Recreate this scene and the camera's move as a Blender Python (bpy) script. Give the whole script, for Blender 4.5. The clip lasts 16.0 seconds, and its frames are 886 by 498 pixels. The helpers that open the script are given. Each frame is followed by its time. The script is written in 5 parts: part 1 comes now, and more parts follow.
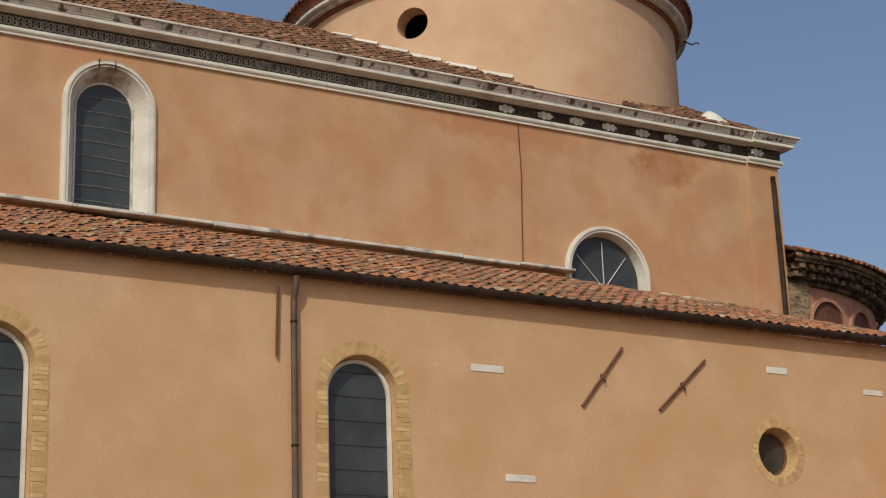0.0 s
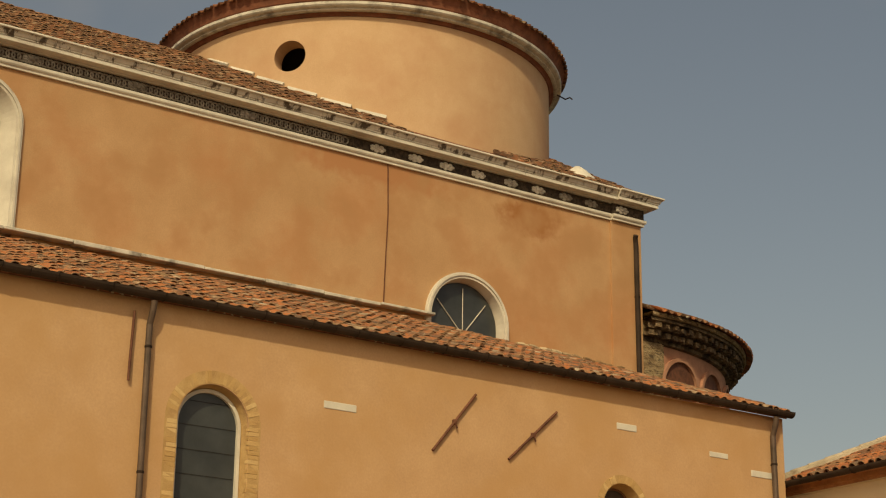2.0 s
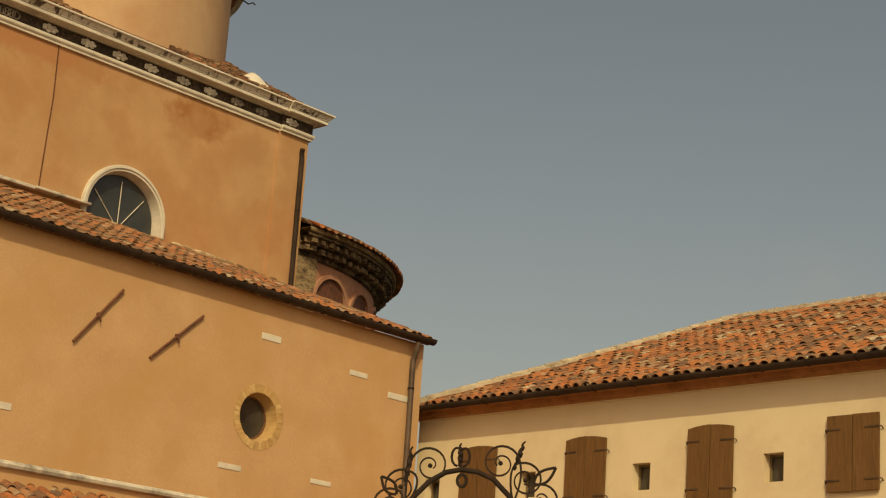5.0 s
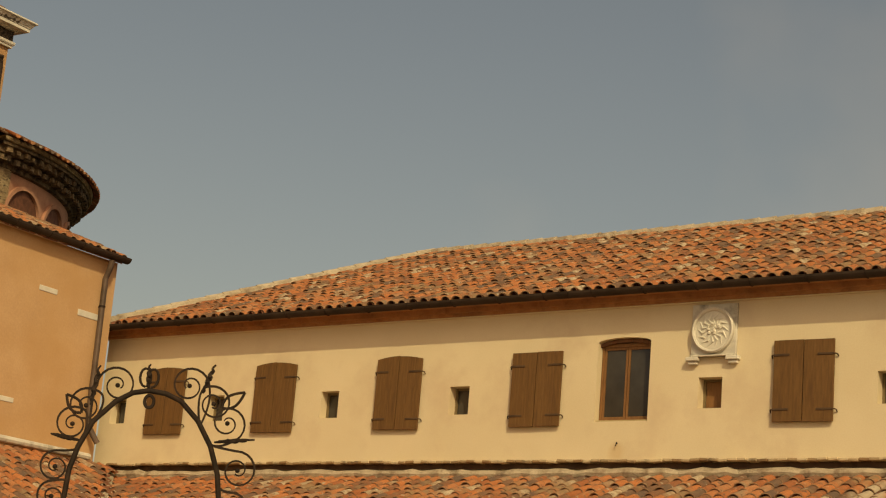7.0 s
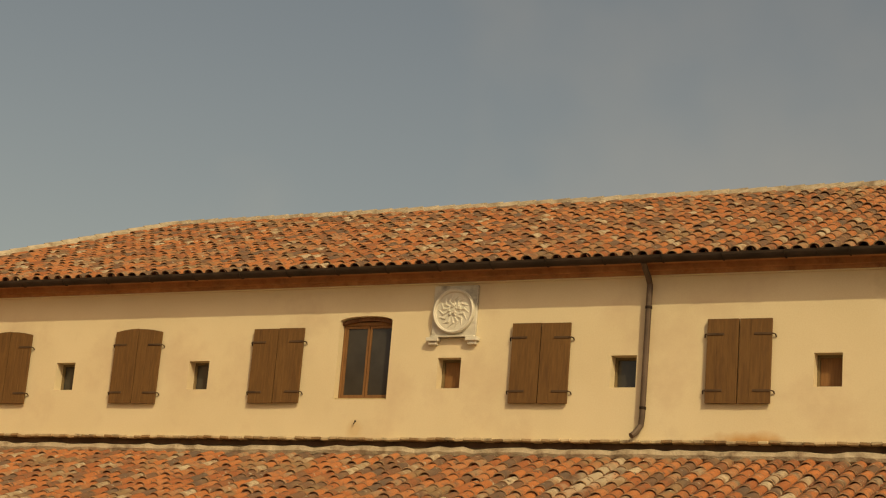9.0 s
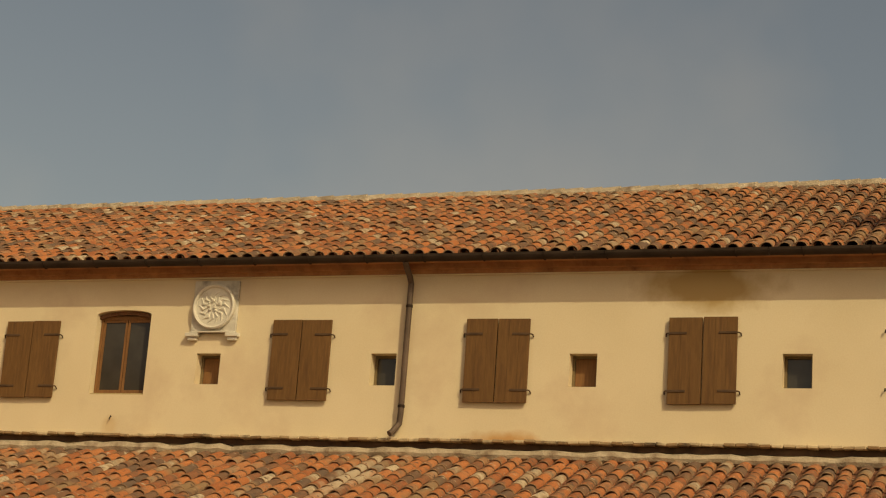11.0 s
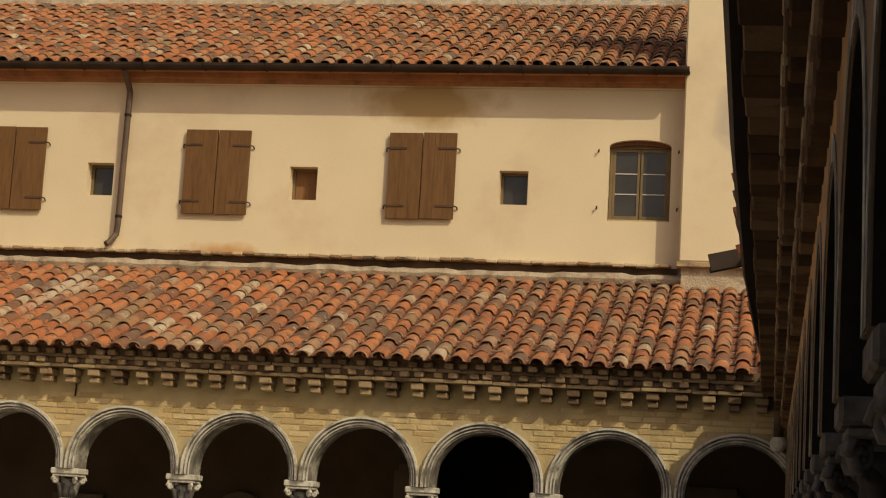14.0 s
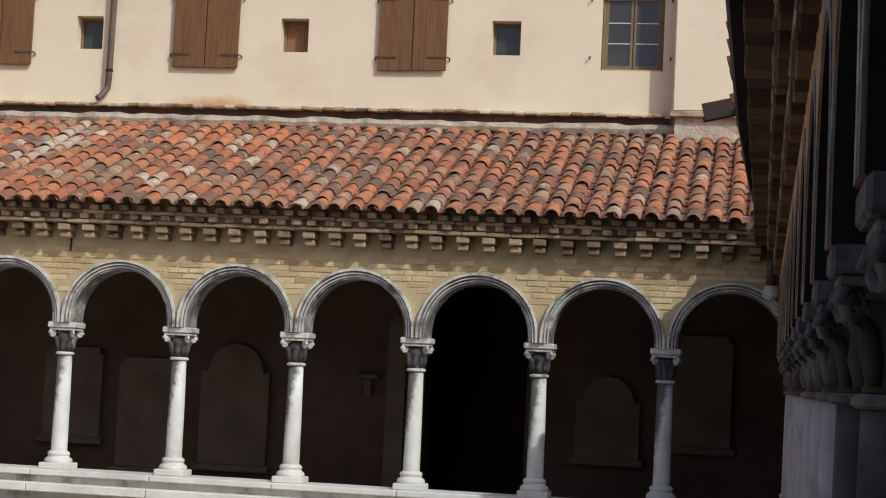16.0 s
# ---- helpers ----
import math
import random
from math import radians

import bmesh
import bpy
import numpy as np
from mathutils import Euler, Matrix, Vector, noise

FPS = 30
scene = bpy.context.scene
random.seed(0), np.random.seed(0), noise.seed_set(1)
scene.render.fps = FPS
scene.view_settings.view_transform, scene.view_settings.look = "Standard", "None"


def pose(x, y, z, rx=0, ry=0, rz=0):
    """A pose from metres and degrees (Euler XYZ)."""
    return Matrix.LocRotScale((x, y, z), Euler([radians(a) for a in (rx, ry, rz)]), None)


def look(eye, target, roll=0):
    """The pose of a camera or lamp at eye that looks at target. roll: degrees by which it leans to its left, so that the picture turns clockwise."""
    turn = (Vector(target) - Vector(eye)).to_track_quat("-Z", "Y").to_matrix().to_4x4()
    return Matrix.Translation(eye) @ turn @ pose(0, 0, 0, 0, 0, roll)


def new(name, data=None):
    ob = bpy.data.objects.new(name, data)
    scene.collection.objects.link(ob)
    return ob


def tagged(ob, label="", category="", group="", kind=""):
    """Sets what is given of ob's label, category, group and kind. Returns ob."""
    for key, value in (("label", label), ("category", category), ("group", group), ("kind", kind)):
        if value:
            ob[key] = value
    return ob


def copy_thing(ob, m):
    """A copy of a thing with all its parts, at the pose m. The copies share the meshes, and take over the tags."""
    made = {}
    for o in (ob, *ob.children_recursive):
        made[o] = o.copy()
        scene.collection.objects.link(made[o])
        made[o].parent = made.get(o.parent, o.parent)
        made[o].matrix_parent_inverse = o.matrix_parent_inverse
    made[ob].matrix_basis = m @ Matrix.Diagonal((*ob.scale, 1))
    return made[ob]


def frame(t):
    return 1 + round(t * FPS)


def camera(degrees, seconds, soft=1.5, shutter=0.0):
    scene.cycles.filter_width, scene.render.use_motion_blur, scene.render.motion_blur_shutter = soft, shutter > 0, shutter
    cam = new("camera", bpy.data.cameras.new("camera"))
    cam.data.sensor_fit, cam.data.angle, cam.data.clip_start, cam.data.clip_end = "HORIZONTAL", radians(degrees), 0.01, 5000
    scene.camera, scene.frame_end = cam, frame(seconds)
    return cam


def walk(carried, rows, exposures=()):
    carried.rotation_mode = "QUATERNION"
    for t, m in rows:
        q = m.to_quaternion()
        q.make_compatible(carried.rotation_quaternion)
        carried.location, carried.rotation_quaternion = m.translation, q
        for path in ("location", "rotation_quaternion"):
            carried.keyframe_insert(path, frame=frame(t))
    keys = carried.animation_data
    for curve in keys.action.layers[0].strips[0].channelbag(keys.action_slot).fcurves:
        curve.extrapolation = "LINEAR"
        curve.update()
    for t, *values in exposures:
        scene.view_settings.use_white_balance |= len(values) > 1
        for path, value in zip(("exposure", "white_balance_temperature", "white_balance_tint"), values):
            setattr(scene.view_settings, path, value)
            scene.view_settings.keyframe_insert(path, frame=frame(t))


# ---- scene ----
# ---- camera ----
EYE = Vector((0.0, 0.0, 1.75))
# seconds, heading to the left, pitch up, lean
TURNS = (
    (0.0, 62.97, 16.57, -1.97),
    (0.5, 62.26, 17.4, -1.38),
    (1.0, 61.22, 17.84, -0.66),
    (1.5, 59.93, 17.95, 0.13),
    (2.0, 58.33, 17.8, 0.7),
    (2.5, 56.6, 17.43, 1.27),
    (3.0, 54.85, 17.05, 1.9),
    (3.2, 54.16, 16.89, 2.11),
    (5.3, 45.2, 15.13, 4.03),
    (5.5, 44.04, 14.96, 3.97),
    (6.0, 41.53, 14.48, 4.36),
    (6.5, 39.06, 14.07, 4.54),
    (7.0, 36.71, 13.78, 4.77),
    (7.5, 34.46, 13.62, 4.92),
    (8.0, 32.34, 13.59, 4.98),
    (8.5, 30.25, 13.62, 4.89),
    (9.0, 28.22, 13.73, 4.68),
    (11.5, 18.38, 14.1, 3.87),
    (12.0, 16.39, 13.83, 3.74),
    (12.5, 14.51, 13.38, 3.78),
    (13.0, 12.94, 12.25, 3.69),
    (13.5, 11.69, 10.44, 3.5),
    (14.0, 10.83, 8.79, 3.29),
    (14.5, 10.35, 7.53, 3.13),
    (15.0, 10.15, 6.32, 3.01),
    (15.5, 10.16, 5.12, 2.83),
    (16.0, 10.37, 4.03, 2.76),
)
cam = camera(28.0, 16.0, soft=1.15)


def aim(yaw, pitch, roll):
    a, b = radians(yaw), radians(pitch)
    way = Vector((-math.sin(a) * math.cos(b), math.cos(a) * math.cos(b), math.sin(b)))
    return look(EYE, EYE + way, roll)


walk(cam, [(t, aim(yaw, pitch, roll)) for t, yaw, pitch, roll in TURNS],
     exposures=((0.0, 0.06, 6250, 0), (0.4, 0.0, 7000, 0), (0.8, -0.03, 7700, -1), (1.2, -0.04, 8250, -2), (1.6, -0.03, 9500, -3),
                (3.2, -0.02, 11000, -3), (5.3, -0.02, 11900, -2), (9.0, -0.02, 12000, -2), (11.4, -0.10, 11000, -2), (13.0, -0.14, 10700, -2), (13.4, -0.06, 10200, -1), (13.8, 0.02, 8900, 0),
                (14.3, 0.13, 7500, 1), (15.0, 0.27, 6300, 3), (16.0, 0.40, 5500, 4)))

# ---- sky and sun ----
SUN_EL, SUN_AZ = 39.0, 48.0   # the sun stands behind the camera, to its right
world = bpy.data.worlds.new("sky")
scene.world = world
world.use_nodes = True
wn, wl = world.node_tree.nodes, world.node_tree.links
sky = wn.new("ShaderNodeTexSky")
sky.sky_type = "NISHITA"
sky.sun_disc = False
sky.sun_elevation = radians(SUN_EL)
sky.sun_rotation = radians(180 - SUN_AZ)
sky.air_density, sky.dust_density, sky.ozone_density = 1.0, 3.0, 2.0
haze = wn.new("ShaderNodeHueSaturation")
haze.inputs["Saturation"].default_value = 1.0
thin_cloud = wn.new("ShaderNodeTexNoise")
thin_cloud.inputs["Scale"].default_value, thin_cloud.inputs["Detail"].default_value = 2.6, 5
cloud_at = wn.new("ShaderNodeTexCoord")
wl.new(cloud_at.outputs["Generated"], thin_cloud.inputs["Vector"])
cloud_amount = wn.new("ShaderNodeMapRange")
cloud_amount.inputs["From Min"].default_value, cloud_amount.inputs["From Max"].default_value = 0.5, 0.75
cloud_amount.inputs["To Min"].default_value, cloud_amount.inputs["To Max"].default_value = 0.0, 0.21
wl.new(thin_cloud.outputs[0], cloud_amount.inputs["Value"])
veil = wn.new("ShaderNodeMix")
veil.data_type = "RGBA"
wl.new(cloud_amount.outputs[0], veil.inputs[0])
wl.new(sky.outputs[0], veil.inputs[6])
veil.inputs[7].default_value = (6.5, 6.4, 6.2, 1)
wl.new(veil.outputs[2], haze.inputs["Color"])
summer_haze = wn.new("ShaderNodeMix")
summer_haze.data_type, summer_haze.blend_type = "RGBA", "MULTIPLY"
summer_haze.inputs[0].default_value = 1.0
summer_haze.inputs[7].default_value = (1.395, 1.188, 1.20, 1)
wl.new(haze.outputs[0], summer_haze.inputs[6])
wl.new(summer_haze.outputs[2], wn["Background"].inputs["Color"])
wn["Background"].inputs["Strength"].default_value = 0.08
lamp = bpy.data.lights.new("sun", "SUN")
lamp.energy, lamp.angle, lamp.color = 2.06, radians(0.6), (1.0, 0.93, 0.82)
sun_dir = Vector((math.sin(radians(SUN_AZ)) * math.cos(radians(SUN_EL)),
                  -math.cos(radians(SUN_AZ)) * math.cos(radians(SUN_EL)), math.sin(radians(SUN_EL))))
new("sun", lamp).matrix_world = look(sun_dir * 60, (0, 0, 0))

# ---- materials ----


def ramp_node(nt, stops):
    r = nt.nodes.new("ShaderNodeValToRGB")
    while len(r.color_ramp.elements) < len(stops):
        r.color_ramp.elements.new(1.0)
    for e, (p, c) in zip(r.color_ramp.elements, stops):
        e.position, e.color = p, (*c, 1)
    return r


def surface(name, stops, scale=3.0, rough=0.85, bump=0.15, grain=60.0, stain=None, stain_scale=0.35,
            vary=None, metal=0.0, stretch=(1, 1, 1), stain_amount=(0.52, 0.72), bump_dist=0.01, spec=0.3, spots=(), grit=0.14, wobble=2.2, flecks=None):
    """A procedural surface: broad colour change, fine grain, blotches of wear, relief; vary: 'object' or 'island'."""
    m = bpy.data.materials.new(name)
    m.use_nodes = True
    nt = m.node_tree
    n, k = nt.nodes, nt.links
    bsdf = n["Principled BSDF"]
    bsdf.inputs["Roughness"].default_value = rough
    bsdf.inputs["Metallic"].default_value = metal
    bsdf.inputs["Specular IOR Level"].default_value = spec
    geo = n.new("ShaderNodeNewGeometry")
    mp = n.new("ShaderNodeMapping")
    mp.inputs["Scale"].default_value = stretch
    k.new(geo.outputs["Position"], mp.inputs["Vector"])
    big = n.new("ShaderNodeTexNoise")
    big.inputs["Scale"].default_value, big.inputs["Detail"].default_value = scale, 6
    k.new(mp.outputs[0], big.inputs["Vector"])
    fine = n.new("ShaderNodeTexNoise")
    fine.inputs["Scale"].default_value, fine.inputs["Detail"].default_value = grain, 4
    k.new(mp.outputs[0], fine.inputs["Vector"])
    r = ramp_node(nt, stops)
    if vary:
        if vary == "object":
            rnd = n.new("ShaderNodeObjectInfo").outputs["Random"]
        else:
            rnd = geo.outputs["Random Per Island"]
        mix = n.new("ShaderNodeMath")
        mix.operation = "MULTIPLY_ADD"
        k.new(big.outputs[0], mix.inputs[0])
        mix.inputs[1].default_value = 0.45
        sub = n.new("ShaderNodeMath")
        sub.operation = "SUBTRACT"
        k.new(rnd, sub.inputs[0])
        sub.inputs[1].default_value = 0.225
        k.new(sub.outputs[0], mix.inputs[2])
        k.new(mix.outputs[0], r.inputs[0])
    else:
        k.new(big.outputs[0], r.inputs[0])
    colour = r.outputs[0]
    gm = n.new("ShaderNodeMix")
    gm.data_type, gm.blend_type = "RGBA", "OVERLAY"
    gm.inputs[0].default_value = grit
    k.new(colour, gm.inputs[6])
    k.new(fine.outputs[0], gm.inputs[7])
    colour = gm.outputs[2]
    if stain:
        st = n.new("ShaderNodeTexNoise")
        st.inputs["Scale"].default_value, st.inputs["Detail"].default_value = stain_scale, 9
        st.inputs["Roughness"].default_value = 0.62
        k.new(mp.outputs[0], st.inputs["Vector"])
        sr = ramp_node(nt, ((stain_amount[0], (0, 0, 0)), (stain_amount[1], (1, 1, 1))))
        k.new(st.outputs[0], sr.inputs[0])
        sm = n.new("ShaderNodeMix")
        sm.data_type = "RGBA"
        k.new(sr.outputs[0], sm.inputs[0])
        k.new(colour, sm.inputs[6])
        sm.inputs[7].default_value = (*stain, 1)
        colour = sm.outputs[2]
    for centre, size, tone in spots:
        sp = n.new("ShaderNodeMapping")
        sp.vector_type = "TEXTURE"
        sp.inputs["Location"].default_value, sp.inputs["Scale"].default_value = centre, size
        k.new(geo.outputs["Position"], sp.inputs["Vector"])
        ln = n.new("ShaderNodeVectorMath")
        ln.operation = "LENGTH"
        k.new(sp.outputs[0], ln.inputs[0])
        wob = n.new("ShaderNodeTexNoise")
        wob.inputs["Scale"].default_value, wob.inputs["Detail"].default_value = wobble, 6
        k.new(geo.outputs["Position"], wob.inputs["Vector"])
        ad = n.new("ShaderNodeMath")
        ad.operation = "MULTIPLY_ADD"
        k.new(wob.outputs[0], ad.inputs[0])
        ad.inputs[1].default_value = 1.5
        k.new(ln.outputs["Value"], ad.inputs[2])
        rr = ramp_node(nt, ((0.0, (0.88, 0.88, 0.88)), (1.0, (0, 0, 0))))
        sc = n.new("ShaderNodeMapRange")
        sc.inputs["From Min"].default_value, sc.inputs["From Max"].default_value = 1.25, 1.85
        k.new(ad.outputs[0], sc.inputs["Value"])
        k.new(sc.outputs[0], rr.inputs[0])
        sm = n.new("ShaderNodeMix")
        sm.data_type = "RGBA"
        k.new(rr.outputs[0], sm.inputs[0])
        k.new(colour, sm.inputs[6])
        sm.inputs[7].default_value = (*tone, 1)
        colour = sm.outputs[2]
    for tone, low, high, size in flecks or ():
        fk = n.new("ShaderNodeTexNoise")
        fk.inputs["Scale"].default_value, fk.inputs["Detail"].default_value = size, 3
        k.new(geo.outputs["Position"], fk.inputs["Vector"])
        fr = ramp_node(nt, ((low, (0, 0, 0)), (high, (1, 1, 1))))
        k.new(fk.outputs[0], fr.inputs[0])
        fm = n.new("ShaderNodeMix")
        fm.data_type = "RGBA"
        k.new(fr.outputs[0], fm.inputs[0])
        k.new(colour, fm.inputs[6])
        fm.inputs[7].default_value = (*tone, 1)
        colour = fm.outputs[2]
    k.new(colour, bsdf.inputs["Base Color"])
    bp = n.new("ShaderNodeBump")
    bp.inputs["Strength"].default_value, bp.inputs["Distance"].default_value = bump, bump_dist
    k.new(fine.outputs[0], bp.inputs["Height"])
    k.new(bp.outputs[0], bsdf.inputs["Normal"])
    return m


TILE_STOPS = ((0.0, (0.13, 0.088, 0.065)), (0.14, (0.19, 0.10, 0.06)), (0.28, (0.30, 0.105, 0.048)),
              (0.60, (0.430, 0.157, 0.064)), (0.82, (0.385, 0.165, 0.08)), (0.93, (0.30, 0.20, 0.125)), (1.0, (0.48, 0.385, 0.27)))
LICHEN = (((0.25, 0.16, 0.09), 0.56, 0.68, 1.6), ((0.40, 0.34, 0.25), 0.64, 0.74, 9.0), ((0.11, 0.07, 0.05), 0.61, 0.70, 11.0))
M_TILE = surface("terracotta", TILE_STOPS, 5, 0.9, 0.5, 60, (0.13, 0.09, 0.065), 5.0, "object", stain_amount=(0.47, 0.68), grit=0.45, flecks=LICHEN)
M_TILE_I = surface("terracotta_many", TILE_STOPS, 5, 0.9, 0.5, 60, (0.13, 0.09, 0.065), 5.0, "island", stain_amount=(0.55, 0.74), grit=0.45, flecks=LICHEN,
                   spots=(((-8.95, 21.3, 4.45), (0.26, 1.3, 0.8), (0.43, 0.36, 0.26)),), wobble=5.0)
M_LIP = surface("pale_tile_edge", ((0.3, (0.20, 0.105, 0.06)), (0.7, (0.42, 0.27, 0.16))), 9, 0.95, 0.4, 60, (0.20, 0.13, 0.09), 4.0)
# Darker copy of the roof clay: its dimness at a grazing view is painted in.
M_TILE_SHADE = surface("shade_dark_terracotta", ((0.0, (0.055, 0.031, 0.021)), (0.4, (0.16, 0.066, 0.034)), (0.8, (0.27, 0.11, 0.054)), (1.0, (0.33, 0.23, 0.15))), 5, 0.95, 0.5, 60, (0.07, 0.045, 0.03), 3.0, "island", stain_amount=(0.48, 0.66), grit=0.45, flecks=LICHEN[1:])
M_PAN = surface("terracotta_pan", ((0.3, (0.10, 0.045, 0.028)), (0.7, (0.26, 0.10, 0.055))), 5, 0.95, 0.3, 60, flecks=(((0.36, 0.30, 0.22), 0.60, 0.66, 14.0),))
M_AISLE = surface("salmon_plaster", ((0.3, (0.51, 0.318, 0.176)), (0.7, (0.575, 0.37, 0.213))), 1.3, 0.9, 0.2, 30, (0.50, 0.295, 0.138), 0.6, stain_amount=(0.46, 0.76), flecks=(((0.50, 0.30, 0.15), 0.52, 0.78, 1.1),))
M_CLERE = surface("ochre_plaster", ((0.3, (0.452, 0.27, 0.142)), (0.7, (0.53, 0.33, 0.185))), 1.5, 0.9, 0.15, 40, (0.46, 0.22, 0.105), 0.6, stain_amount=(0.46, 0.72), flecks=(((0.43, 0.245, 0.125), 0.52, 0.78, 1.2),),
                 spots=(((-28.75, 19.85, 13.66), (1.2, 0.85, 0.44), (0.33, 0.135, 0.05)), ((-28.5, 16.0, 13.85), (1.2, 2.2, 0.36), (0.43, 0.205, 0.10))), wobble=4.0)
M_DRUM = surface("pale_ochre_plaster", ((0.3, (0.55, 0.365, 0.22)), (0.7, (0.61, 0.42, 0.265))), 1.3, 0.9, 0.12, 40, (0.51, 0.305, 0.18), 0.8, stain_amount=(0.44, 0.74))
M_WING = surface("cream_plaster", ((0.3, (0.665, 0.565, 0.39)), (0.7, (0.72, 0.62, 0.44))), 0.8, 0.9, 0.12, 50, (0.60, 0.475, 0.335), 0.7,
                spots=(((-4.65, 22.45, 7.26), (1.0, 0.6, 0.34), (0.40, 0.265, 0.105)), ((-7.3, 22.45, 5.13), (0.7, 0.6, 0.17), (0.52, 0.28, 0.11)), ((-13.30, 22.45, 5.28), (0.14, 0.6, 0.16), (0.62, 0.48, 0.30)), ((-0.6, 22.2, 7.0), (0.25, 0.4, 0.4), (0.48, 0.42, 0.33))))
M_EAVE = surface("dark_red_eave_brick", ((0.3, (0.36, 0.165, 0.085)), (0.7, (0.52, 0.27, 0.14))), 6, 0.9, 0.3, 30, (0.20, 0.09, 0.05), 3.0)
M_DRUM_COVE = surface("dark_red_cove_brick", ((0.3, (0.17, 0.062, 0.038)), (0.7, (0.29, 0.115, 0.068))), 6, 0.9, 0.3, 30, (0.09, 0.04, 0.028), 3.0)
M_STONE = surface("istrian_stone", ((0.3, (0.50, 0.475, 0.41)), (0.7, (0.67, 0.645, 0.57))), 4, 0.75, 0.2, 60, (0.20, 0.185, 0.16), 2.6, stain_amount=(0.50, 0.68))
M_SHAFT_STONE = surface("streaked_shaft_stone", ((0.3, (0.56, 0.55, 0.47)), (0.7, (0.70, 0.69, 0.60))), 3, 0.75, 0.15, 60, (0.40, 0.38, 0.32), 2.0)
M_BLACK_CAPITAL = surface("black_capital_stone", ((0.3, (0.03, 0.028, 0.026)), (0.7, (0.10, 0.095, 0.088))), 7, 0.9, 0.4, 40, (0.36, 0.35, 0.32), 7.0, stain_amount=(0.62, 0.72))
M_ARCH = surface("streaked_arch_stone", ((0.3, (0.44, 0.42, 0.36)), (0.7, (0.62, 0.60, 0.52))), 5, 0.85, 0.5, 40, (0.13, 0.115, 0.095), 4.5, stain_amount=(0.49, 0.65))
# Darker than the rolls: recessed rings, and the faces of the side arches.
M_GROOVE = surface("dark_arch_stone", ((0.3, (0.075, 0.068, 0.058)), (0.7, (0.22, 0.205, 0.175))), 7, 0.9, 0.5, 40, (0.42, 0.40, 0.34), 5.0, stain_amount=(0.50, 0.66))
# Near-black soffit colour that paints in the darkness under the side arches.
M_BLACK_STONE = surface("shade_black_stone", ((0.3, (0.012, 0.010, 0.009)), (0.7, (0.035, 0.03, 0.026))), 6, 0.95, 0.4, 50, spec=0.08)
M_LINTEL = surface("dark_brown_lintel", ((0.3, (0.13, 0.062, 0.034)), (0.7, (0.20, 0.10, 0.055))), 6, 0.9, 0.3, 40)
# The spot turns the stone brown under the window's head.
M_SOFFIT_STONE = surface("brown_head_window_stone", ((0.3, (0.58, 0.555, 0.48)), (0.7, (0.70, 0.675, 0.59))), 3, 0.7, 0.15, 60, (0.5, 0.46, 0.40), 1.2, spots=(((-28.3, 7.94, 13.80), (0.5, 0.75, 0.36), (0.17, 0.10, 0.055)),), wobble=5.0)
M_STONE_CLEAN = surface("clean_stone", ((0.3, (0.58, 0.555, 0.48)), (0.7, (0.70, 0.675, 0.59))), 3, 0.7, 0.15, 60, (0.5, 0.46, 0.40), 1.2)
# Frieze and carving: soot and the corona's shadow are both in the colour.
M_FRIEZE = surface("carved_dark_frieze", ((0.35, (0.028, 0.021, 0.015)), (0.65, (0.085, 0.062, 0.044))), 14, 0.9, 0.8, 30, (0.03, 0.025, 0.02), 3.0, bump_dist=0.04)
M_CARVED = surface("dark_carved_stone", ((0.3, (0.16, 0.14, 0.115)), (0.7, (0.36, 0.335, 0.29))), 9, 0.9, 0.5, 40, (0.08, 0.065, 0.05), 5.0)
M_DRIP = surface("drip_stained_stone", ((0.3, (0.52, 0.50, 0.43)), (0.7, (0.66, 0.64, 0.56))), 4, 0.8, 0.3, 60, (0.10, 0.082, 0.06), 2.4, stretch=(2.2, 2.2, 0.5), stain_amount=(0.525, 0.60))
# Side walk brick: the deep shade under the eave is in this dark colour.
M_SIDE = surface("shade_dark_brick", ((0.1, (0.07, 0.04, 0.022)), (0.5, (0.125, 0.075, 0.04)), (0.9, (0.19, 0.12, 0.07))), 5, 0.95, 0.5, 50, (0.05, 0.032, 0.02), 3.0, "object", spec=0.1)
# Paler brick that paints in the lit edges of the string courses.
M_SIDE_EDGE = surface("lit_brick_edge", ((0.2, (0.16, 0.10, 0.06)), (0.8, (0.40, 0.31, 0.22))), 6, 0.95, 0.4, 50, (0.12, 0.08, 0.05), 4.0, "object")
# The spot blackens the near end: deep shade painted into the plaster.
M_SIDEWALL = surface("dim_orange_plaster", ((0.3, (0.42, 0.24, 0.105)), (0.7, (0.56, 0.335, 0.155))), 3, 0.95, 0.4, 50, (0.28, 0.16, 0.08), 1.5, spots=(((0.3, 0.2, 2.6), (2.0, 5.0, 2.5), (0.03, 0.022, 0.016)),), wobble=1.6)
# Darkened stones for the side columns: the walk's shade is in their colours.
M_SHADE_STONE = surface("shade_dark_stone", ((0.3, (0.09, 0.077, 0.066)), (0.7, (0.215, 0.19, 0.165))), 7, 0.9, 0.5, 50, (0.035, 0.03, 0.026), 4.0, stain_amount=(0.45, 0.66))
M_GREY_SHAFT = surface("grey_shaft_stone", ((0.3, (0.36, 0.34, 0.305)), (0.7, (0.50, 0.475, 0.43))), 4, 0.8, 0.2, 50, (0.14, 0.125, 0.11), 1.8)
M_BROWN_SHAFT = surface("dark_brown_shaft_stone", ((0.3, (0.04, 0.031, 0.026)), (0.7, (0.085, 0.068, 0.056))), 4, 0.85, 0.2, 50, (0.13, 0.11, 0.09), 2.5)
